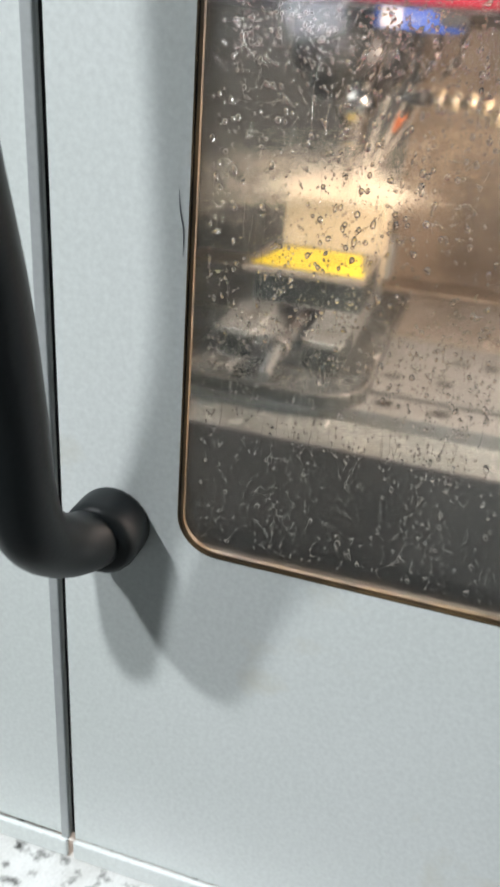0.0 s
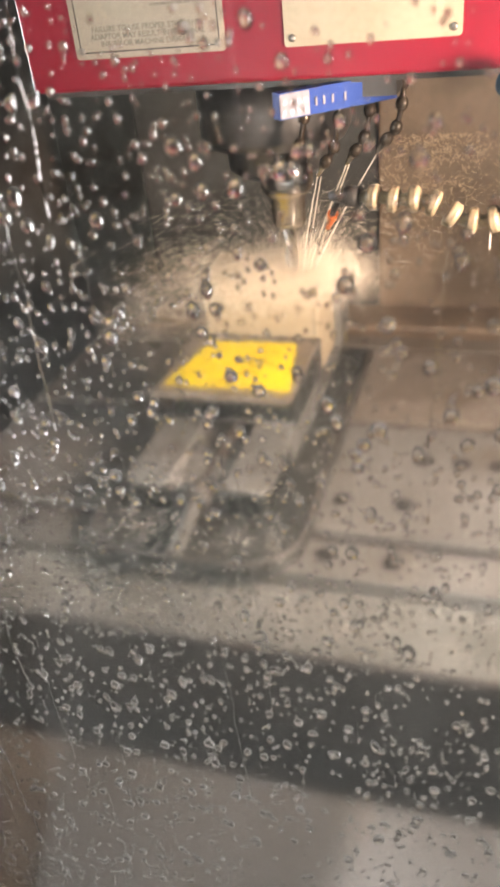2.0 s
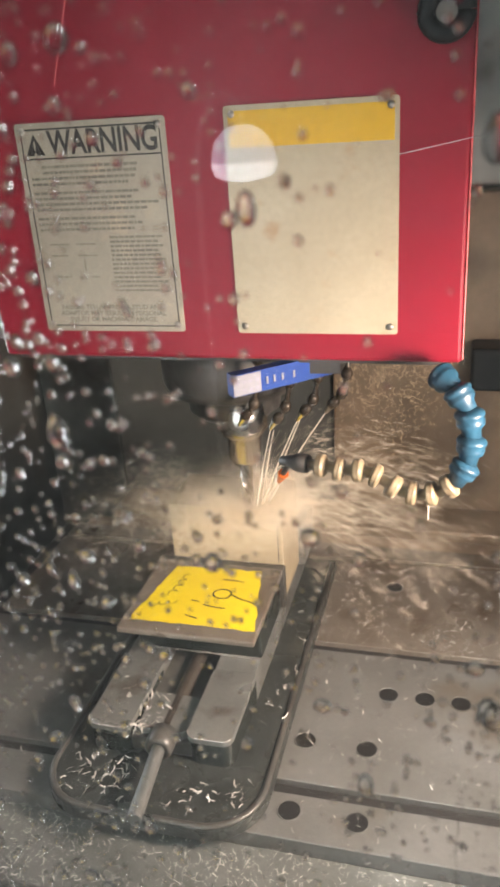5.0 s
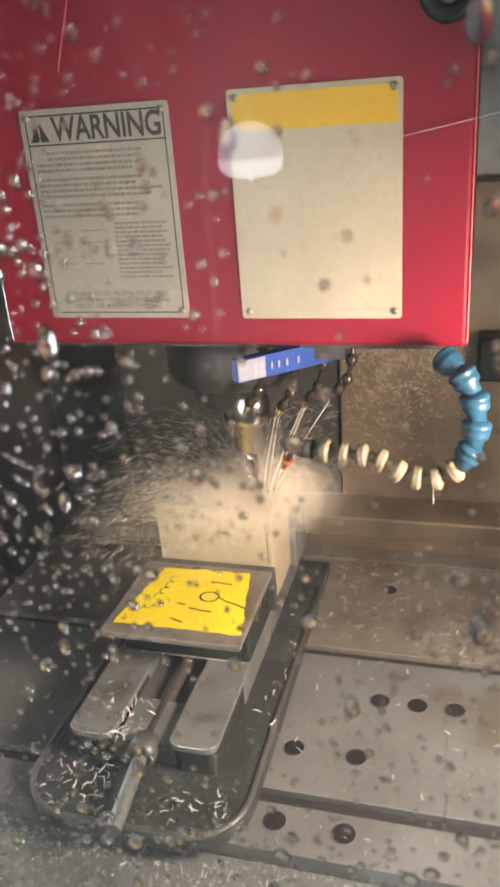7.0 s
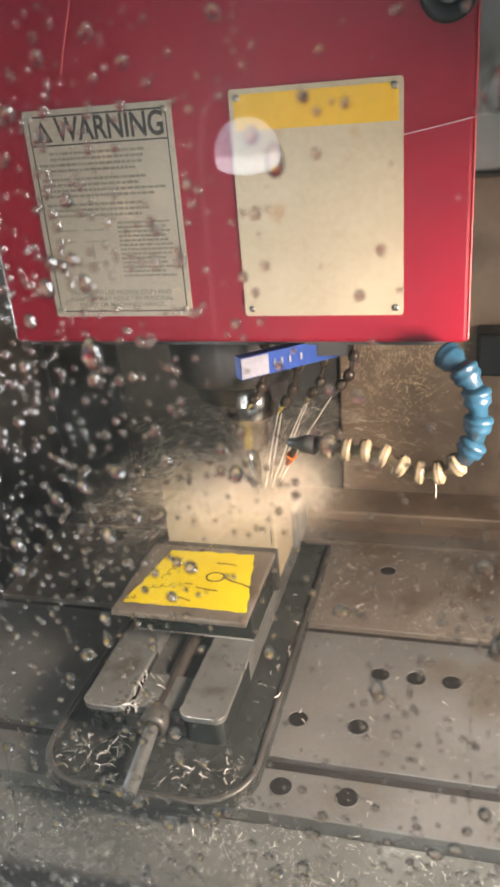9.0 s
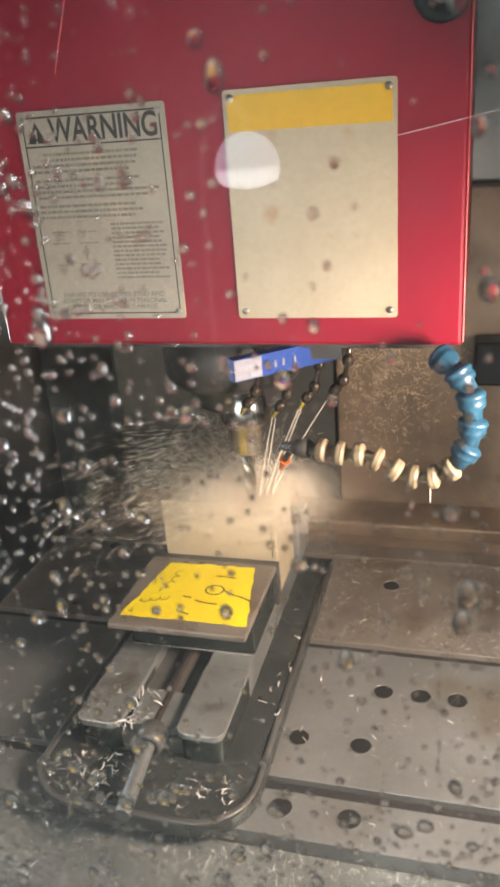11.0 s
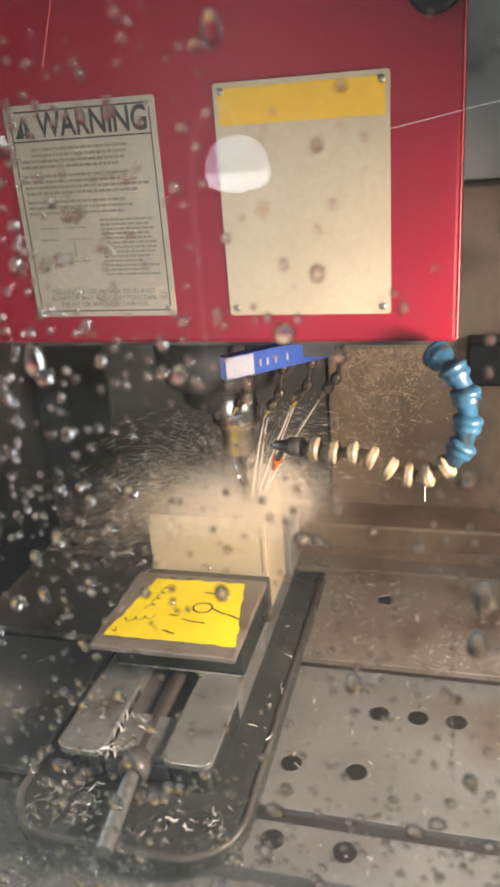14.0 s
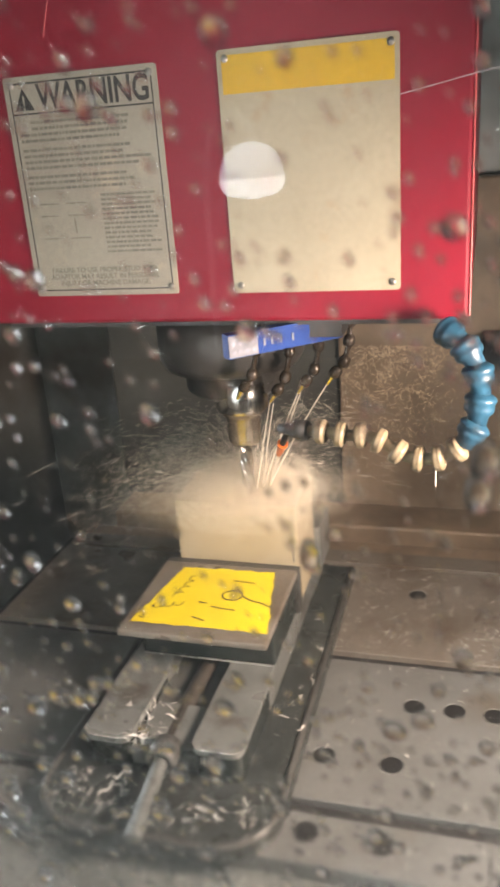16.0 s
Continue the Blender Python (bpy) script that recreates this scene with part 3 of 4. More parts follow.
def warning_plate():
    x0, x1, z0, z1 = -0.4150, -0.2650, H + 0.0283, H + 0.2266
    ob = thing("warning_plate", "aged cream warning plate with black print, riveted to the red cover", "sign")
    part("plate", slab(x0, x1, z0, z1, 0.0002, 0.0014, 0.003), M_PLATE2, ob)
    w = 0.0009
    for a, b, c, d in ((x0 + 0.005, x1 - 0.005, z1 - 0.0066, z1 - 0.0050), (x0 + 0.005, x1 - 0.005, z0 + 0.005, z0 + 0.0062), (x0 + 0.005, x0 + 0.0062, z0 + 0.0063, z1 - 0.0067),
                       (x1 - 0.0062, x1 - 0.005, z0 + 0.0063, z1 - 0.0067), (x0 + 0.0063, x1 - 0.0063, z1 - 0.0322, z1 - 0.0308)):
        part("border_line", slab(a, b, c, d, 0.00142, 0.00152), M_INK, ob)
    bm = outline(bmesh.new(), [(x0 + 0.0085, z1 - 0.0285), (x0 + 0.0285, z1 - 0.0285), (x0 + 0.0185, z1 - 0.0095)], 0.00142, 0.00155, FACE)
    part("triangle", bm, M_INK, ob, "black hazard triangle")
    text("mark", "!", 0.018, M_PLATE2, ob, Matrix.Translation((x0 + 0.0185, -0.0017, z1 - 0.0228)) @ FACE, 0.00008)
    big = Matrix.Translation((x0 + 0.0875, -0.0015, z1 - 0.0190)) @ FACE @ Matrix.Diagonal((0.86, 1.12, 1, 1))
    text("heading", "WARNING", 0.0262, M_INK, ob, big, 0.0001, "bold black heading", 0.022)
    rng = random.Random(5)
    z = z1 - 0.039
    rows = []
    for k in range(11):
        if k in (4, 8):
            z -= 0.003
        rows.append((x0 + 0.010 + (0.012 if k in (0, 1) else 0), x1 - 0.010 - rng.uniform(0, 0.03), z, 0.0026))
        z -= 0.0052
    z -= 0.003
    for k in range(13):
        rows.append((x0 + 0.082, x1 - 0.010 - rng.uniform(0, 0.012), z - 0.0043 * k, 0.0022))
    for k, zz in ((0, 0.006), (3, 0.017), (6, 0.038)):
        rows.append((x0 + 0.018, x0 + 0.038, z - zz, 0.0012))
        rows.append((x0 + 0.046, x0 + 0.070, z - zz, 0.0012))
    bm = bmesh.new()
    for a, b, c, h in rows:
        x = a
        while x < b - 0.003:
            e = min(x + rng.uniform(0.002, 0.0075), b)
            outline(bm, [(x, c - h / 2), (e, c - h / 2), (e, c + h / 2), (x, c + h / 2)], 0.00142, 0.0015, FACE)
            x = e + 0.0010
    part("small_print", bm, M_FAINT, ob, "worn unreadable small print")
    part("diagram_stem", slab(x0 + 0.052, x0 + 0.0532, z - 0.034, z - 0.020, 0.00142, 0.0015), M_FAINT, ob)
    for k, line in enumerate(("FAILURE TO USE PROPER STUD AND", "ADAPTOR MAY RESULT IN PERSONAL", "INJURY OR MACHINE DAMAGE.")):
        text("bottom_line", line, 0.0067, M_FAINT, ob, Matrix.Translation(((x0 + x1) / 2, -0.00147, z0 + 0.0245 - 0.0062 * k)) @ FACE, 0.00005, "", 0.02)
    rivets(ob, x0, x1, z0, z1)


def blank_plate():
    x0, x1, z0, z1 = -0.2103, -0.0583, H + 0.0275, H + 0.2305
    ob = thing("caution_plate", "faded cream plate with a yellow band, riveted to the red cover", "sign")
    part("plate", slab(x0, x1, z0, z1, 0.0002, 0.0014, 0.003), M_PLATE, ob)
    part("band", slab(x0 + 0.004, x1 - 0.004, z1 - 0.0345, z1 - 0.0045, 0.00142, 0.0016), M_YBAND, ob, "yellow heading band")
    part("faint_bar", slab(x0 + 0.095, x0 + 0.122, z1 - 0.052, z1 - 0.050, 0.00142, 0.0015), M_PALEINK, ob, "faint unreadable print")
    part("edge_mark", slab(x1 - 0.0062, x1 - 0.0050, z1 - 0.058, z1 - 0.036, 0.00142, 0.0015), M_PALEINK, ob)
    rivets(ob, x0, x1, z0, z1)


def thin_wire():
    ob = thing("thin_wire", "thin bright wire from the red cover to the side sheet", "wire", (-0.058, -0.003, H + 0.1845))
    pts = [(0, 0, 0), (0.07, -0.002, 0.0125), (0.25, -0.004, 0.046), (0.678, 0.0, 0.135)]
    part("strand", tube(bmesh.new(), spline(pts, 6), 0.00045, 6), M_THREAD, ob, smooth=True)


def tag_bar():
    """Blue and white printed bar hung under the head."""
    ob = thing("printed_bar", "blue and white printed plastic bar under the red cover", "label bar")
    a, b = Vector((-0.2095, -0.037, H - 0.0265)), Vector((-0.118, 0.045, H - 0.0265))
    d = (b - a).normalized()
    n = Vector((d.y, -d.x, 0))
    length = (b - a).length

    def strip(s0, s1, z0, z1, d0, d1):
        bm = bmesh.new()
        vs = [bm.verts.new(a + d * s + n * q + Vector((0, 0, z))) for s in (s0, s1) for q in (d0, d1) for z in (z0, z1)]
        for f in ((0, 1, 3, 2), (4, 6, 7, 5), (0, 4, 5, 1), (2, 3, 7, 6), (0, 2, 6, 4), (1, 5, 7, 3)):
            bm.faces.new([vs[i] for i in f])
        return bm
    part("body", strip(0, length, 0, 0.022, -0.012, 0), M_TAGBLUE, ob)
    part("white_end", strip(0.0005, 0.030, 0.0008, 0.0212, 0.0002, 0.0010), M_TAGWHITE, ob, "white printed end")
    for s in (0.003, 0.010, 0.017, 0.024):
        for z in (0.004, 0.012):
            part("mark", strip(s, s + 0.0035, z, z + 0.003, 0.0011, 0.0014), M_PALEMARK, ob)
    for s in (0.036, 0.044, 0.053, 0.066):
        part("pale_mark", strip(s, s + 0.002, 0.007, 0.014, 0.0003, 0.0010), M_TAGWHITE, ob)
    part("bracket", boxed(-0.155, -0.115, 0.02, 0.06, H - 0.02, H - 0.0065), M_DARKSTEEL, ob)


def coolant_hose():
    """Jointed plastic coolant hose: blue segments, then cream ones, then the nozzle."""
    ob = thing("coolant_hose", "jointed coolant hose with blue and cream plastic segments", "coolant hose")
    pts = [(-0.020, -0.018, H - 0.004), (-0.004, -0.034, H - 0.012), (0.0085, -0.041, H - 0.030), (0.0125, -0.043, H - 0.055), (0.0095, -0.045, H - 0.080), (-0.001, -0.047, H - 0.099),
           (-0.016, -0.046, H - 0.111), (-0.034, -0.044, H - 0.1150), (-0.052, -0.042, H - 0.113), (-0.069, -0.040, H - 0.102), (-0.085, -0.038, H - 0.096), (-0.104, -0.036, H - 0.0975), (-0.122, -0.034, H - 0.0955), (-0.140, -0.030, H - 0.096)]
    for i, (p, q) in enumerate(zip(pts, pts[1:])):
        p, q = Vector(p), Vector(q)
        d = q - p
        L = d.length
        m = Matrix.Translation(p) @ d.to_track_quat("Z", "Y").to_matrix().to_4x4()
        r = 0.0135 if i < 5 else 0.0105
        bm = bmesh.new()
        if i >= 5:      # a cup with a rolled rim, its narrow neck in the next cup
            lathe(bm, [(r * 0.50, 0.0), (r * 0.84, L * 0.05), (r * 1.04, L * 0.12), (r * 1.12, L * 0.22), (r * 1.08, L * 0.27), (r * 1.10, L * 0.33), (r * 1.12, L * 0.44), (r * 1.00, L * 0.54), (r * 0.74, L * 0.57), (r * 0.52, L * 0.60), (r * 0.48, L * 1.0)], m, 20)
        else:
            lathe(bm, [(r * 0.62, -0.002), (r * 0.96, 0.001), (r * 1.02, L * 0.12), (r * 1.0, L * 0.20), (r * 0.90, L * 0.26), (r * 0.96, L * 0.40), (r * 0.92, L * 0.54), (r * 0.66, L * 0.68), (r * 0.60, L * 1.0)], m, 20)
        part("segment", bm, M_BLUE if i < 5 else M_CREAM, ob, "blue hose segment" if i < 5 else "cream hose segment", True)
    part("nozzle", lathe(bmesh.new(), [(0.0095, 0.0), (0.0095, 0.012), (0.006, 0.020), (0.0045, 0.030)], Matrix.Translation((-0.141, -0.0295, H - 0.096)) @ Vector((-1, 0.25, -0.05)).to_track_quat("Z", "Y").to_matrix().to_4x4(), 16), M_DARKSTEEL, ob, "dark nozzle tip", True)


TOOL = (-0.252, 0.128)


NOZZLES = [(-0.222, 0.050, 0.085), (-0.188, 0.055, 0.090), (-0.158, 0.058, 0.080), (-0.127, 0.058, 0.070)]


def small_nozzles():
    for x, y, drop in NOZZLES:
        ob = thing("coolant_nozzle", "short chain of oily dark beads ending in a coolant nozzle", "nozzle", (x, y, H), "coolant nozzles")
        path = spline([(0.010, 0.012, -0.006), (0.012, 0.008, -0.4 * drop), (0.006, 0.004, -0.8 * drop), (-0.006, 0.004, -drop)], 4)
        part("stem", tube(bmesh.new(), path, 0.0028, 8), M_BEAD, ob, smooth=True)
        for i in (2, 5, 8, 11):
            d = (path[i + 1] - path[i - 1]).normalized()
            m = Matrix.Translation(path[i]) @ d.to_track_quat("Z", "Y").to_matrix().to_4x4()
            part("joint", lathe(bmesh.new(), [(0.0030, -0.0066), (0.0052, -0.0046), (0.0063, 0.0), (0.0055, 0.0042), (0.0032, 0.0064)], m, 14), M_BEAD, ob, smooth=True)
        part("tip", rod(bmesh.new(), path[-1], path[-1] + Vector((-0.007, 0.004, -0.011)), 0.0040, 0.0020, 10), M_CHROME, ob, "bright nozzle tip")


def orange_nozzle():
    ob = thing("orange_nozzle", "small orange plastic coolant nozzle by the cutter", "nozzle")
    part("cone", rod(bmesh.new(), (-0.171, -0.010, H - 0.118), (-0.181, 0.010, H - 0.138), 0.0055, 0.0025, 14), M_ORANGE, ob)
    part("stem", tube(bmesh.new(), spline([(-0.160, -0.024, H - 0.098), (-0.166, -0.018, H - 0.108), (-0.171, -0.010, H - 0.118)]), 0.003, 8), M_DARKSTEEL, ob)


def cutting_tool():
    ob = thing("milling_cutter", "steel tool holder with a fluted end mill", "milling cutter", (TOOL[0], TOOL[1], H))
    part("holder", lathe(bmesh.new(), [(0.030, -0.085), (0.030, -0.128), (0.026, -0.134), (0.020, -0.140), (0.0195, -0.168), (0.016, -0.174)], Matrix(), 28), M_CHROME, ob, "steel tool holder", True)
    for k in range(2):
        part("notch", boxed(-0.006, 0.006, 0.026 if k else -0.0312, 0.0312 if k else -0.026, -0.126, -0.112), M_DARKSTEEL, ob)
    bm = bmesh.new()
    rings = []
    for i in range(14):
        z = -0.172 - 0.072 * i / 13
        ring = []
        for k in range(16):
            a = 2 * math.pi * k / 16 + i * 0.28
            r = 0.0078 if k % 4 < 2 else 0.0052
            ring.append(bm.verts.new((r * math.cos(a), r * math.sin(a), z)))
        rings.append(ring)
    for a, b in zip(rings, rings[1:]):
        for k in range(16):
            bm.faces.new((a[k], a[(k + 1) % 16], b[(k + 1) % 16], b[k]))
    bm.faces.new(rings[0])
    bm.faces.new(rings[-1][::-1])
    part("end_mill", bm, M_CHROME, ob, "fluted end mill")
    return ob


# ---- the table and what is clamped on it ----
def machine_table():
    ob = thing("machine_table", "worn grey steel machine table with slots and tapped holes", "machine table")
    x0, x1 = -0.66, 0.40
    strips = [(-0.212, -0.1570), (-0.1400, 0.0790), (0.0955, 0.302), (0.3090, 0.345)]
    for a, b in strips:
        part("top_strip", boxed(x0, x1, a, b, T - 0.045, T, 0.0007, 1), M_TABLE if a < 0 else M_TABLEWET, ob, "" if a < 0 else "brown wet table strip")
    # Core and shallow fill are coloured dark in place of the slots' shade.
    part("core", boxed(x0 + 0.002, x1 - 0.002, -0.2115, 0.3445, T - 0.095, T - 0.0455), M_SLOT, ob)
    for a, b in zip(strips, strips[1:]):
        part("slot_shade_fill", boxed(x0 + 0.003, x1 - 0.003, a[1] + 0.0005, b[0] - 0.0005, T - 0.0450, T - 0.0075), M_SLOT, ob, "dark fill for the shade in the slot")
    part("front_trough", boxed(x0, x1, -0.302, -0.2125, T - 0.095, T - 0.018, 0.002), M_TROUGH, ob, "wet front coolant trough")
    part("front_rim", boxed(x0, x1, -0.310, -0.3025, T - 0.146, T - 0.009, 0.002), M_DARKSTEEL, ob)
    part("rear_trough", boxed(x0, x1, 0.3455, 0.410, T - 0.095, T - 0.020, 0.002), M_COVER, ob, "brown wet rear trough")
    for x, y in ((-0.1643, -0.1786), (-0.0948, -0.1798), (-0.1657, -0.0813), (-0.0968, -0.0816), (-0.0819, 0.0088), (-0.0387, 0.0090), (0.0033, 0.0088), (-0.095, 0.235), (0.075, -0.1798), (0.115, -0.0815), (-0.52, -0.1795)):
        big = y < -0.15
        # No recess: a solid disc carries the hole's shade as near-black colour.
        part("tapped_hole_shade", rod(bmesh.new(), (x, y, T - 0.02), (x, y, T + 0.0006), 0.0118 if big else 0.0112, None, 24), M_HOLE, ob, "dark disc for the shade in a tapped hole")
        bm = bmesh.new()
        loop = [Vector((x + 0.0122 * math.cos(a), y + 0.0122 * math.sin(a), T + 0.0002)) for a in [2 * math.pi * i / 24 for i in range(25)]]
        part("hole_rim", tube(bm, loop, 0.0008, 5), M_TABLE, ob)
    return ob


def vise():
    ob = thing("machine_vise", "wet steel machine vise with a yellow marked jaw", "vise")
    V = T + 0.0005
    base = rounded(-0.432, -0.186, -0.232, 0.27, 0.062, 8, (0, 0, 1, 1))
    bm = outline(bmesh.new(), base, V, V + 0.015)
    part("base_flange", bm, M_FLANGE, ob, "dark rounded vise base")
    bm = bmesh.new()
    rim = [Vector((x, y, V + 0.016)) for x, y in rounded(-0.428, -0.190, -0.228, 0.26, 0.058, 8, (0, 0, 1, 1))]
    k = next(i for i, p in enumerate(rim) if p.x < -0.4 and p.y > 0.2)
    tube(bm, rim[k:] + rim[:1], 0.0036, 10, 0.6)
    part("flange_rim", bm, M_VISEDARK, ob, "rounded worn flange rim", True)
    for x0, x1 in ((-0.3965, -0.3460), (-0.2815, -0.2300)):
        top = rounded(x0, x1, -0.154, -0.045, 0.012, 6, (0, 0, 1, 1))
        part("guide_rail", outline(bmesh.new(), top, V + 0.0465, V + 0.0537), M_VISE, ob, "ground steel guide rail")
        part("rail_body", outline(bmesh.new(), rounded(x0 + 0.001, x1 - 0.001, -0.151, -0.045, 0.012, 6, (0, 0, 1, 1)), V + 0.012, V + 0.0464), M_VISEBODY, ob, "wet rail casting, darkened for its shaded front")
        rim = [Vector((x, y, V + 0.0535)) for x, y in top]
        part("worn_edge", tube(bmesh.new(), rim[2:-1], 0.0007, 6), M_WORN, ob, "bright worn rail edge")
        part("rear_rail", boxed(x0 + 0.001, x1 - 0.001, -0.0445, 0.26, V + 0.012, V + 0.0535), M_VISE, ob)
    part("rail_web", boxed(-0.394, -0.232, -0.145, 0.26, V + 0.015, V + 0.036, 0.003), M_VISEDARK, ob)
    bm = outline(bmesh.new(), rounded(-0.342, -0.285, -0.140, -0.085, 0.006, 4), V + 0.030, V + 0.045)
    part("screw_block", bm, M_VISE, ob)
    part("screw", rod(bmesh.new(), (-0.313, 0.06, V + 0.036), (-0.311, -0.140, V + 0.036), 0.010, None, 16), M_BROWN, ob)
    part("screw_hub", lathe(bmesh.new(), [(0.0150, -0.012), (0.0155, 0.0), (0.0155, 0.010), (0.0130, 0.013), (0.0095, 0.013), (0.0090, 0.006)], Matrix.Translation((-0.3095, -0.152, V + 0.040)) @ pose(0, 0, 0, 90), 24), M_VISEDARK, ob, "round steel screw hub", True)
    part("screw_end", rod(bmesh.new(), (-0.3095, -0.158, V + 0.040), (-0.303, -0.248, V + 0.034), 0.0075, 0.0078, 18), M_SCREW, ob, "grey steel screw end")
    # Coloured dark for the recess that the jaw plate overhangs and shades.
    part("jaw_body", boxed(-0.386, -0.229, -0.018, 0.0855, T + 0.0545, T + 0.1065, 0.003), M_VISEBODY, ob, "jaw casting darkened for the shade under the jaw")
    part("jaw_seam", boxed(-0.384, -0.231, -0.0196, -0.0182, T + 0.0548, T + 0.0562), M_WORN, ob, "bright worn seam")
    jaw = part("moving_jaw", boxed(-0.3915, -0.2245, -0.0630, 0.0865, T + 0.1068, T + 0.1149, 0.0020), M_TABLEWET, ob, "steel moving jaw")
    # marker paint with uneven edges on top of the jaw
    rng = random.Random(3)
    quad = [Vector((-0.3795, 0.0730)), Vector((-0.2500, 0.0765)), Vector((-0.2280, -0.0440)), Vector((-0.3820, -0.0455))]
    quad[0] = Vector((-0.362, 0.073))
    pts = []
    for i in range(4):
        a, b = quad[i], quad[(i + 1) % 4]
        nrm = Vector(((b - a).y, -(b - a).x)).normalized()
        for s in range(12):
            pts.append(tuple(a + (b - a) * s / 12 + nrm * rng.uniform(-0.0016, 0.0016) * (1 if s else 0)))
    part("yellow_marking", outline(bmesh.new(), pts[::-1], T + 0.11493, T + 0.1153), M_YELLOW, jaw, "bright yellow marker paint")
    z = T + 0.1155

    def stroke(name, pp, r=0.0011):
        part(name, tube(bmesh.new(), spline([(x, y, z) for x, y in pp], 6), r, 6, 0.35), M_INK, jaw, "black handwritten stroke")
    stroke("ink_one", [(-0.2930, 0.0510), (-0.2790, 0.0505), (-0.2660, 0.0490)])
    loop = [(-0.2855 + 0.0115 * math.cos(a), 0.0205 + 0.0095 * math.sin(a)) for a in [2 * math.pi * i / 10 for i in range(11)]]
    stroke("ink_nought", loop + [(-0.262, 0.014), (-0.250, 0.0105), (-0.236, 0.004)])
    stroke("ink_one", [(-0.3030, -0.0040), (-0.2890, -0.0070), (-0.2740, -0.0080)])
    stroke("ink_dash", [(-0.3180, -0.0270), (-0.3090, -0.0300), (-0.3020, -0.0320)])
    stroke("ink_dash", [(-0.3200, 0.0020), (-0.3090, 0.0010)])
    wave = [(-0.343 - 0.00026 * k * k * 0.25 + 0.0045 * math.cos(2.1 * k), 0.056 - 0.0042 * k + 0.0022 * math.sin(2.1 * k)) for k in range(12)]
    stroke("ink_scribble", wave, 0.0006)
    wave = [(-0.371 + 0.0034 * k + 0.0022 * math.cos(2.0 * k), -0.016 + 0.0012 * k + 0.0042 * math.sin(2.0 * k)) for k in range(11)]
    stroke("ink_scribble", wave, 0.0006)
    stroke("ink_scribble", [(-0.377, -0.034), (-0.371, -0.038), (-0.373, -0.030)], 0.0006)
    part("jaw_plate", boxed(-0.392, -0.2235, 0.0870, 0.0990, T + 0.0545, T + 0.1135, 0.001), M_VISEDARK, ob)
    part("fixed_jaw", boxed(-0.392, -0.2175, 0.190, 0.255, T + 0.0545, T + 0.118, 0.003), M_VISE, ob)
    return ob


def workpiece():
    ob = thing("workpiece", "pale machined aluminium block clamped in the vise", "workpiece")
    part("block", boxed(-0.3770, -0.2254, 0.0995, 0.1890, T + 0.062, T + 0.1918, 0.0015), M_WORK, ob)
    part("side_groove", boxed(-0.2325, -0.2312, 0.0991, 0.0994, T + 0.118, T + 0.180), M_VISEDARK, ob, "thin dark groove")
    return ob


hall()
task_lamp()
door_with_window()
other_door()
door_handle()
enclosure()
column()
apron()
spindle_head()
warning_plate()
blank_plate()
thin_wire()
tag_bar()
coolant_hose()
small_nozzles()
orange_nozzle()
cutter = cutting_tool()
table = machine_table()
clamp = vise()
piece = workpiece()


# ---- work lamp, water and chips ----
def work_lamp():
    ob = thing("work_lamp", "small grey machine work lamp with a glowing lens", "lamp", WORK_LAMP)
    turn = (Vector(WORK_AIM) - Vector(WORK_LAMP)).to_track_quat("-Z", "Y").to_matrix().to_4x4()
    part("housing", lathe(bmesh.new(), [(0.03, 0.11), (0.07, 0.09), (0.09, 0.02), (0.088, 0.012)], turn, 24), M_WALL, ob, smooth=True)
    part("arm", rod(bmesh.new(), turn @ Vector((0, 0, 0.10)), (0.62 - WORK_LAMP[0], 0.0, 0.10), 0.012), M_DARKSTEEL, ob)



# Made-up housing for the added glint light; stays unseen.
def added_glint_lamp(at, target, wall_x):
    ob = thing("added_glint_lamp", "added unseen flat lamp on the enclosure side sheet, for glints in the drops", "lamp", at)
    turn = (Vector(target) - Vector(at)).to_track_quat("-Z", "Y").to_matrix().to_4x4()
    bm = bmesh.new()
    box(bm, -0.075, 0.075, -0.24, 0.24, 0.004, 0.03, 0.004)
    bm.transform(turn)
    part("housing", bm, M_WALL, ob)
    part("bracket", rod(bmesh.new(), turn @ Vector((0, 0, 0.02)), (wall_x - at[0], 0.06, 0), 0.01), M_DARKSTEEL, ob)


def drop_template(sub=2):
    bm = bmesh.new()
    bmesh.ops.create_icosphere(bm, subdivisions=sub, radius=1)
    for v in bm.verts:      # flat against the pane, domed inwards
        if v.co.y < 0:
            v.co.y *= 0.12
    return template(bm)


PANE_IN = DOOR + 0.0104   # inner face of the pane


def drop_pose(x, z, r, rng, tall=1.0, dome=0.48):
    d = dome * rng.uniform(0.72, 1.28) * r
    return Matrix.Translation((x, PANE_IN + d * 0.12, z)) @ Matrix.Rotation(rng.uniform(-0.3, 0.3), 4, "Y") @ Matrix.Diagonal((r * rng.uniform(0.8, 1.1), d, r * tall, 1))


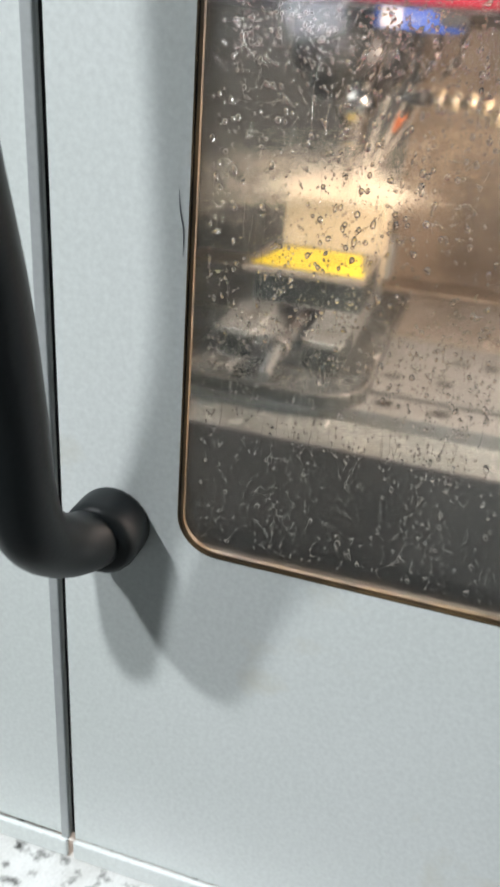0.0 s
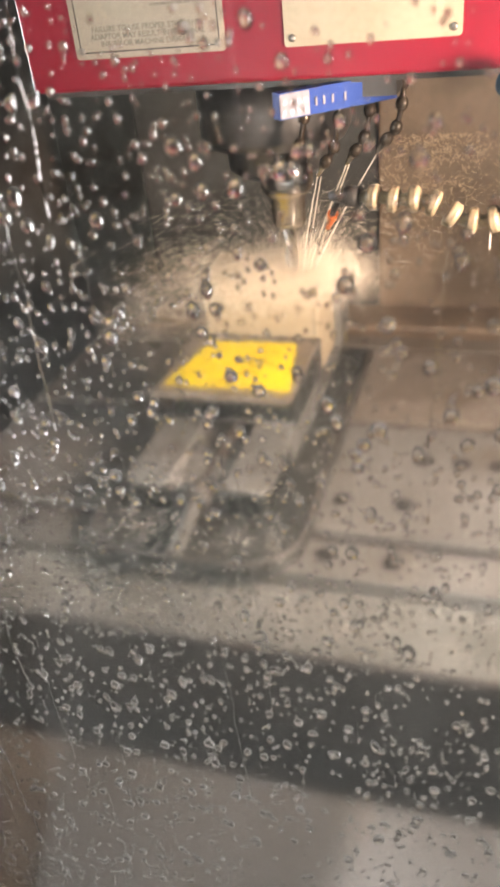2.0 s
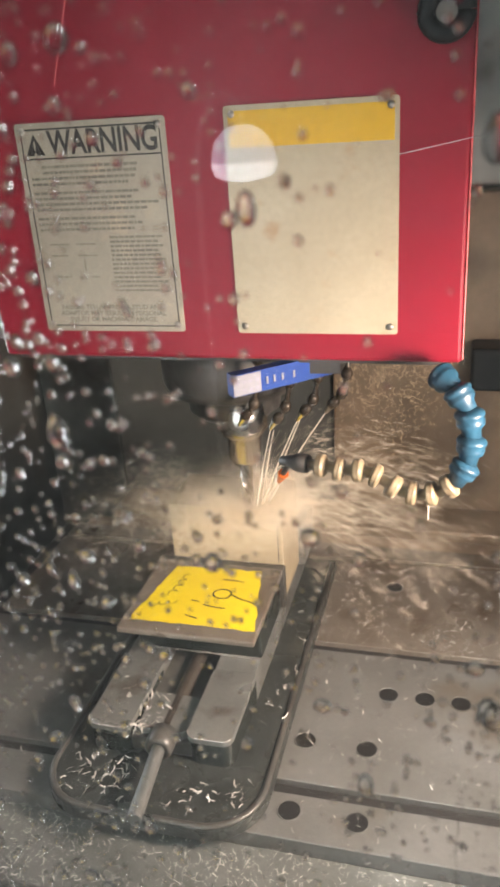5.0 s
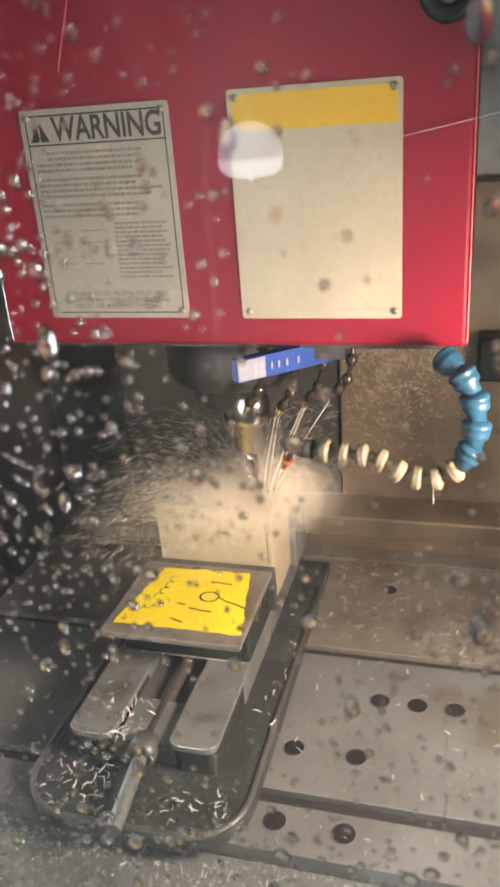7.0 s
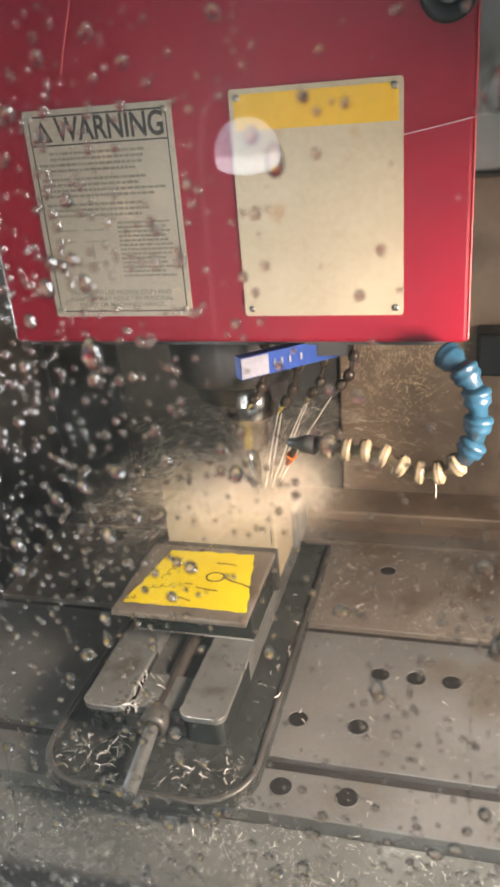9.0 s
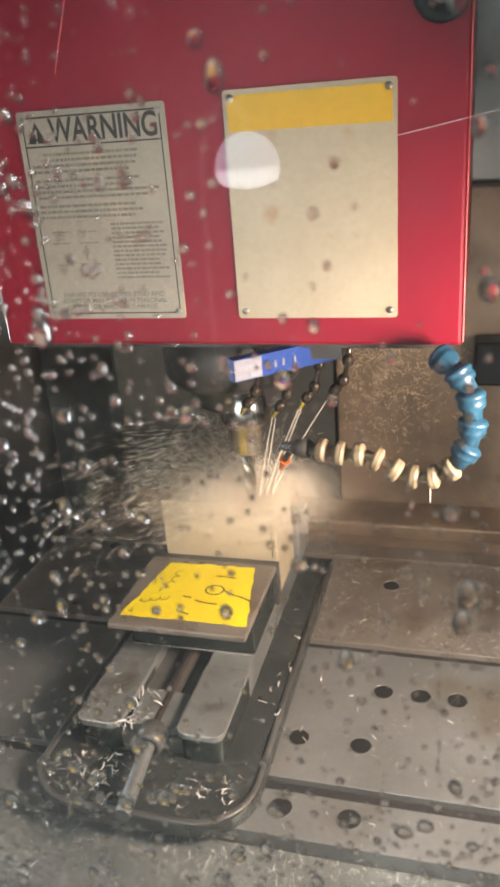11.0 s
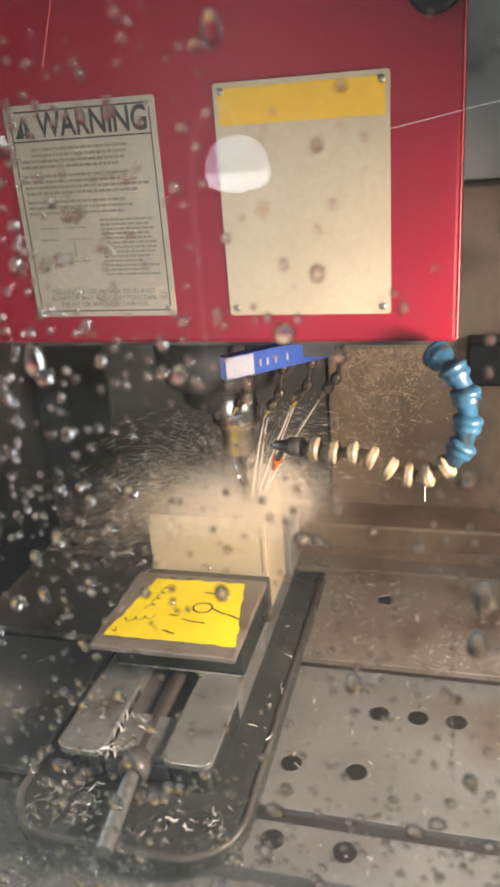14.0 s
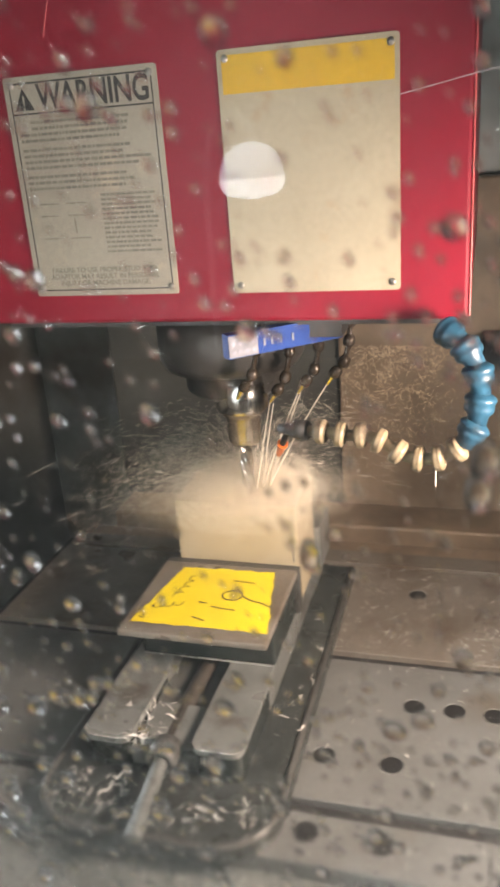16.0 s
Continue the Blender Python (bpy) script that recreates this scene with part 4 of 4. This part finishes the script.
def window_water():
    rng = random.Random(11)
    shape = drop_template()
    places = []
    for _ in range(13500):      # larger drops over the whole pane
        x, z = rng.uniform(WX0 + 0.012, 0.20), rng.uniform(WZ0 + 0.012, H + 0.33)
        thick = noise.noise((x * 9, 0.3, z * 9)) + (0.50 if x < -0.03 else -0.32) + (0.40 if z > H - 0.14 else -1.1)
        if thick < rng.uniform(-0.75, 0.55):
            continue
        if z < H - 0.01 and rng.random() < (0.85 if z < H - 0.20 else 0.55 if x > -0.02 else 0.4):
            continue
        high = z > H + 0.09
        if high and rng.random() < (0.78 if x > -0.04 and z < H + 0.165 else 0.42 if x > -0.05 else 0.10):
            continue
        r = min(0.0004 + rng.expovariate(1 / 0.0004), 0.0018)
        if high:                # small round beads on the clean upper part
            r = min(0.00025 + rng.expovariate(1 / 0.00038), 0.0016)
        places.append(drop_pose(x, z, r, rng, rng.uniform(0.95, 1.3), 0.70 if x < -0.035 else 0.45))
    count = 0
    while count < 8500:            # fine beads where the spray hits
        x, z = rng.uniform(-0.20, 0.08), rng.uniform(H - 0.06, H + 0.30)
        if noise.noise((x * 14, 3.3, z * 14)) + (0.45 if x < -0.06 else -0.15) < rng.uniform(-0.5, 0.5):
            continue
        places.append(drop_pose(x, z, rng.uniform(0.00025, 0.0008), rng, rng.uniform(0.9, 1.3)))
        count += 1
    count = 0
    while count < 2800:            # beads before the vise and the block
        x, z = rng.uniform(WX0 + 0.01, 0.10), rng.uniform(H - 0.24, H + 0.02)
        if noise.noise((x * 30, 5.2, z * 24)) < rng.uniform(-0.6, 0.35):
            continue
        places.append(drop_pose(x, z, min(0.0004 + rng.expovariate(1 / 0.0003), 0.0015), rng, rng.uniform(0.9, 1.8)))
        count += 1
    for _ in range(4200):           # beads of mixed size over the lower half, gathered in runs
        x, z = rng.uniform(WX0 + 0.008, 0.16), rng.uniform(WZ0 + 0.01, H - 0.03)
        if noise.noise((x * 75, 9.4, z * 9)) > rng.uniform(-0.25, 0.45):
            places.append(drop_pose(x, z, min(0.0003 + rng.expovariate(1 / 0.00042), 0.0019), rng, rng.uniform(0.85, 2.0), 0.62))
    count = 0
    while count < 1900:            # small wet beads low on the pane
        x, z = rng.uniform(WX0 + 0.01, 0.18), rng.uniform(WZ0 + 0.008, H - 0.20)
        if noise.noise((x * 60, 7.1, z * 9)) < rng.uniform(-0.5, 0.5):
            continue
        places.append(drop_pose(x, z, rng.uniform(0.0003, 0.0010), rng, rng.uniform(1.0, 2.2)))
        count += 1
    ob = scatter("window_droplets", shape, places, M_WATER, "clear coolant droplets on the window pane", "water droplets")
    ob.visible_shadow = False
    bm = bmesh.new()
    for k in range(240):
        low = k % 3
        x, z = rng.uniform(WX0 + 0.02, 0.16), rng.uniform(H - 0.34, H - 0.17) if low else rng.uniform(H - 0.30, H + 0.25)
        length = rng.uniform(0.015, 0.05) if low else rng.uniform(0.02, 0.09)
        if z - length < WZ0 + 0.015:
            continue
        pts, xx = [], x
        for k in range(9):
            xx += rng.uniform(-0.0009, 0.0009)
            pts.append((xx, PANE_IN + 0.0002, z - length * k / 8))
        tube(bm, spline(pts, 3), lambda s: 0.00010 + 0.00018 * s, 8, 0.6)
    ob = part("water_trickles", bm, M_WATER, None, smooth=True)
    tagged(ob, "thin coolant trickles running down the pane", "water trickles", kind="stuff")
    ob.visible_shadow = False


def sliding_drops():
    rng = random.Random(23)
    out = []
    tv, tf = drop_template(3)
    for k in range(9):
        x = rng.uniform(-0.075, 0.012)
        z = rng.uniform(H + 0.10, H + 0.25)
        r = rng.uniform(0.0011, 0.0019)
        me = bpy.data.meshes.new("running_drop")
        me.from_pydata([(vx * r, vy * r * 0.72, vz * r * (1.5 if vz < 0 else 2.0) + 0) for vx, vy, vz in tv], [], tf)
        me.materials.append(M_WATER)
        ob = finish(new("running_drop", me), True)
        ob.visible_shadow = False
        tagged(ob, "large clear coolant drop sliding down the pane", "water drop", "running drops")
        rows, zz = [], z
        for i in range(33):
            rows.append((0.5 * i, pose(x + 0.0006 * math.sin(i + k), PANE_IN + 0.72 * r * 0.12, zz)))
            zz -= rng.choice((0, 0, 0, 0.0006, 0.004))
        out.append((ob, rows))
    return out


def streaks(name, p, d, length, width, label, category):
    """One mesh of many thin spindles: middles p, directions d, lengths and half widths."""
    d = d / np.linalg.norm(d, axis=1)[:, None]
    u = np.cross(d, (0.31, 0.17, 0.93))
    u /= np.linalg.norm(u, axis=1)[:, None]
    v = np.cross(d, u)
    w = width[:, None]
    ring = [p + w * (math.cos(2.094 * k) * u + math.sin(2.094 * k) * v) for k in range(3)]
    verts = np.stack([p - d * length[:, None] / 2, p + d * length[:, None] / 2] + ring, axis=1).reshape(-1, 3)
    tri = np.array([(0, 3, 2), (0, 4, 3), (0, 2, 4), (1, 2, 3), (1, 3, 4), (1, 4, 2)])
    faces = (np.arange(len(p))[:, None, None] * 5 + tri[None]).reshape(-1, 3)
    me = bpy.data.meshes.new(name)
    me.from_pydata(verts.tolist(), [], faces.tolist())
    me.materials.append(M_SPRAY)
    ob = new(name, me)
    ob.location = CUT
    return tagged(ob, label, category, kind="stuff")


CUT = Vector((TOOL[0], TOOL[1], T + 0.195))    # where the cutter meets the block


def spray_fan(name, seed, count, half_angle, reach, lift, sink, label, fine=1.0, thin=1.0):
    """Coolant flung off the cutter, in a sector about its own x axis; the origin is the cutter's foot."""
    g = np.random.default_rng(seed)
    ropes = g.normal(0, 0.5, 60) * half_angle           # the spray leaves in loose ropes
    az = ropes[g.integers(0, 60, count)] + g.normal(0, 0.05, count)
    speed = g.uniform(0.35, 1.0, count) * reach
    rise = g.uniform(-0.2, 1.0, count) * lift
    s = g.random(count) ** 0.85
    fall = sink * speed + rise * 1.2
    z = rise * s * 2 - fall * s * s
    rad = 0.012 + speed * s
    keep = z > -(CUT.z - T) + 0.012
    p = np.stack([rad * np.cos(az), rad * np.sin(az), z], axis=1)
    d = np.stack([speed * np.cos(az), speed * np.sin(az), rise * 2 - 2 * fall * s], axis=1)
    length = g.uniform(0.006, 0.026, count) * (0.5 + s) * fine
    width = g.uniform(0.00006, 0.00017, count) * (0.7 + s) * thin * np.where(g.random(count) < 0.06, 2.2, 1.0)
    return streaks(name, p[keep], d[keep], length[keep], width[keep], label, "coolant spray")


def splash():
    """The dense milky burst around the cutter's foot."""
    g = np.random.default_rng(41)
    n = 150000
    az = g.uniform(0, 2 * math.pi, n)
    el = np.abs(g.normal(0.05, 0.45, n))
    rad = 0.004 + g.exponential(0.033, n)
    rad = np.where(rad > 0.08, 0.08 + (rad - 0.08) * g.random(n) ** 1.5, rad)
    d = np.stack([np.cos(az) * np.cos(el), np.sin(az) * np.cos(el), np.sin(el)], axis=1)
    p = d * rad[:, None]
    p[:, 2] = np.maximum(p[:, 2] - rad * rad * 2.2, np.where(rad < 0.07, -0.001, -0.03))
    # a low drifting cloud over the block, denser towards its middle
    m = n // 2
    p[:m, 0], p[:m, 1] = g.normal(0, 0.045, m), g.normal(0, 0.045, m)
    far = np.hypot(p[:m, 0], p[:m, 1])
    p[:m, 2] = 0.003 + g.exponential(0.013, m) * np.clip(1.25 - far / 0.10, 0.25, 1.2)
    d[:, 2] -= rad * 5
    return streaks("coolant_splash", p, d, g.uniform(0.0008, 0.0030, n), g.uniform(0.00008, 0.00018, n), "milky coolant splash bursting around the cutter", "coolant splash")


def jets():
    ends = [((x - 0.013, y + 0.008, H - drop - 0.011), (TOOL[0] + k, TOOL[1] - 0.02, H - 0.228 + 0.3 * k)) for (x, y, drop), k in zip(NOZZLES[1:], (0.016, 0.024, 0.032))]
    ends += [((NOZZLES[1][0] - 0.010, NOZZLES[1][1] + 0.010, H - 0.103), (TOOL[0] + 0.020, TOOL[1] - 0.01, H - 0.225)), ((NOZZLES[2][0] - 0.011, NOZZLES[2][1] + 0.011, H - 0.092), (TOOL[0] + 0.029, TOOL[1] - 0.01, H - 0.222))]
    for a, b in ends:
        a, b = Vector(a), Vector(b)
        pts = [a, a.lerp(b, 0.35) + Vector((0, 0, 0.003)), a.lerp(b, 0.7) + Vector((0, 0, 0.003)), b]
        ob = part("coolant_jet", tube(bmesh.new(), spline(pts, 6), lambda s: 0.0005 + 0.0007 * s, 8), M_JET, None, smooth=True)
        tagged(ob, "thin milky coolant jet aimed at the cutter", "coolant jet", "coolant jets")
    ob = part("hose_drip", tube(bmesh.new(), [Vector((-0.024, -0.045, H - 0.122 - 0.006 * k)) for k in range(4)], 0.0005, 6), M_JET, None, smooth=True)
    tagged(ob, "thin drip of coolant below the hose", "water drip")


def chip_template(seed):
    rng = random.Random(seed)
    bm = bmesh.new()
    curl = rng.uniform(0.3, 1.6)
    pts = [Vector((math.sin(curl * s) / curl, (1 - math.cos(curl * s)) / curl, 0.12 * math.sin(3 * s))) for s in (-0.5, -0.25, 0, 0.25, 0.5)]
    tube(bm, pts, 0.055, 4, 0.4)
    return template(bm)


def chips(name, spots, label, seed):
    """spots: (count, x0, x1, y0, y1, z, spread of height, size)"""
    rng = random.Random(seed)
    shapes = [chip_template(seed + k) for k in range(4)]
    verts, faces = [], []
    for count, x0, x1, y0, y1, z, dz, size in spots:
        made = 0
        while made < count:
            x, y = rng.uniform(x0, x1), rng.uniform(y0, y1)
            if noise.noise((x * 22, y * 22, seed)) < rng.uniform(-0.55, 0.35):
                continue
            s = size * rng.uniform(0.45, 1.25)
            m = Matrix.Translation((x, y, z + 0.0005 + rng.random() * dz)) @ Euler((rng.uniform(-0.9, 0.9), rng.uniform(-0.6, 0.6), rng.uniform(0, 6.3))).to_matrix().to_4x4() @ Matrix.Scale(s, 4)
            tv, tf = rng.choice(shapes)
            o = len(verts)
            verts += [tuple(m @ Vector(v)) for v in tv]
            faces += [tuple(i + o for i in f) for f in tf]
            made += 1
    me = bpy.data.meshes.new(name)
    me.from_pydata(verts, [], faces)
    me.materials.append(M_CHIP)
    return tagged(new(name, me), label, "metal chips", kind="stuff")


def wall_chips():
    rng = random.Random(77)
    shapes = [chip_template(90 + k) for k in range(3)]
    verts, faces = [], []
    for _ in range(2600):
        x, z = rng.gauss(-0.120, 0.05), H - 0.170 - abs(rng.gauss(0, 0.085))
        if x < -0.212 or noise.noise((x * 40, 1.7, z * 40)) < rng.uniform(-0.6, 0.3):
            continue
        s = rng.uniform(0.002, 0.0065)
        m = Matrix.Translation((x, 0.5585, z)) @ Euler((1.57 + rng.uniform(-0.3, 0.3), rng.uniform(0, 6.3), rng.uniform(-0.3, 0.3))).to_matrix().to_4x4() @ Matrix.Scale(s, 4)
        tv, tf = rng.choice(shapes)
        o = len(verts)
        verts += [tuple(m @ Vector(v)) for v in tv]
        faces += [tuple(i + o for i in f) for f in tf]
    me = bpy.data.meshes.new("clinging_chips")
    me.from_pydata(verts, [], faces)
    me.materials.append(M_GOLDCHIP)
    tagged(new("clinging_chips", me), "bright aluminium chips clinging to the brown cover", "metal chips", kind="stuff")


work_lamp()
added_glint_lamp(GLINT_LAMP, (-0.05, -0.60, H + 0.06), -1.0)
window_water()
drops = sliding_drops()
fan = spray_fan("coolant_spray", 5, 3400, 1.15, 0.30, 0.12, 0.21, "pale coolant streaks flung off the spinning cutter")
side_fan = spray_fan("coolant_spray", 9, 9000, 0.9, 0.24, 0.08, 0.18, "fine coolant mist flung off the spinning cutter", 0.32, 0.5)
burst = splash()
jets()
wall_chips()
table_chips = chips("table_chips", [(230, -0.17, 0.30, -0.135, 0.08, T, 0.002, 0.0058), (800, -0.19, 0.30, 0.098, 0.30, T, 0.003, 0.0054), (60, -0.64, -0.44, -0.2, 0.3, T, 0.002, 0.007), (40, -0.16, 0.3, -0.21, -0.157, T, 0.001, 0.006)],
                    "bright aluminium chips scattered on the table", 7)
trough_chips = chips("trough_chips", [(1700, -0.64, 0.30, -0.301, -0.214, T - 0.018, 0.006, 0.0036), (420, -0.60, 0.28, -0.299, -0.216, T - 0.017, 0.009, 0.0058)], "wet aluminium chips lying in the front trough", 17)
vise_chips = chips("vise_chips", [(30, -0.345, -0.315, -0.160, -0.095, T + 0.048, 0.014, 0.012), (55, -0.405, -0.335, -0.215, -0.165, T + 0.016, 0.008, 0.0085), (40, -0.29, -0.205, -0.222, -0.165, T + 0.016, 0.006, 0.0085),
                                  (14, -0.392, -0.348, -0.15, -0.06, T + 0.0545, 0.001, 0.006), (16, -0.215, -0.19, -0.14, 0.2, T + 0.016, 0.003, 0.010)], "curled aluminium chips caught on the vise", 27)
CARRIED = [table, clamp, piece, table_chips, trough_chips, vise_chips]

# ---- what moves: the table carries the vise and the workpiece; the cutter turns ----
SHIFT = [
    (0, 0.0387, 0.0317), (0.2, 0.0284, 0.0508), (0.5, 0.0420, 0.0154), (0.7, 0.0358, 0.0170), (1, 0.0174, 0.0408), (1.5, 0.0050, 0.0203), (2, -0.0006, 0.0406), (2.5, 0.0111, 0.0321),
    (3, -0.0006, 0.0355), (3.5, 0.0004, 0.0228), (4.3, 0.024, 0.036), (5.1, 0.012, 0.030), (6, 0.0034, 0.0053), (6.5, 0.0172, 0.0416), (7, 0, 0), (7.5, 0.0241, 0.0309),
    (8, -0.0097, 0.0095), (8.5, 0.0328, 0.0188), (9, -0.0075, 0.0310), (9.5, 0.0140, -0.0049), (10, 0.0280, 0.0429), (10.8, 0.002, 0.018), (11.6, 0.018, 0.034),
    (12.5, 0.0236, -0.0067), (13, 0.0299, 0.0439), (13.5, -0.0196, 0.0346), (14, 0.0086, -0.0108), (14.5, 0.0395, 0.0278), (15, -0.0005, 0.0264), (15.5, -0.0205, -0.0028), (16, 0.0352, 0.0064),
]


# heading of the flung coolant about the cutter's axis, in degrees: 0 to the table's right end, 180 to its left
FAN = [(0, 110), (1, 122), (2, 112), (3, 120), (3.7, 128), (4.2, 70), (4.7, 0), (5.2, 50), (5.8, 120), (6.1, 150), (6.25, 90), (6.4, 20), (6.5, -15), (6.7, 40), (6.85, 90), (7, 122), (7.2, 80), (7.35, 20), (7.5, -25),
       (7.7, 50), (7.85, 100), (8, 125), (8.2, 80), (8.35, 20), (8.5, -30), (8.7, 40), (8.85, 80), (9, 105), (9.5, 165), (9.7, 95), (9.85, 30), (10, -20), (10.3, 50), (10.7, 110), (11.2, 150), (11.8, 120), (12.3, 165), (12.5, 140),
       (12.65, 65), (12.8, -10), (13, -25), (13.2, 45), (13.35, 90), (13.5, 120), (14, 115), (14.2, 80), (14.35, 30), (14.5, 0), (14.75, 60), (15, 112), (15.5, 118), (16, 110)]
SIDE_FAN = [(0.5 * k, 180 + 24 * math.sin(1.9 * k)) for k in range(33)]


def motions():
    rows = [(t, pose(x, y, 0)) for t, x, y in SHIFT]
    for ob in CARRIED:
        walk(ob, rows)
    for ob, path in drops:
        walk(ob, path)
    for ob, turns in ((fan, FAN), (side_fan, SIDE_FAN)):
        walk(ob, [(t, pose(CUT.x, CUT.y, CUT.z, 0, 0, a)) for t, a in turns])
    walk(burst, [(0.1 * k, pose(CUT.x, CUT.y, CUT.z, 0, 0, 85 * k)) for k in range(161)])
    walk(cutter, [(0.1 * k, pose(TOOL[0], TOOL[1], H, 0, 0, 80 * k)) for k in range(161)])


motions()
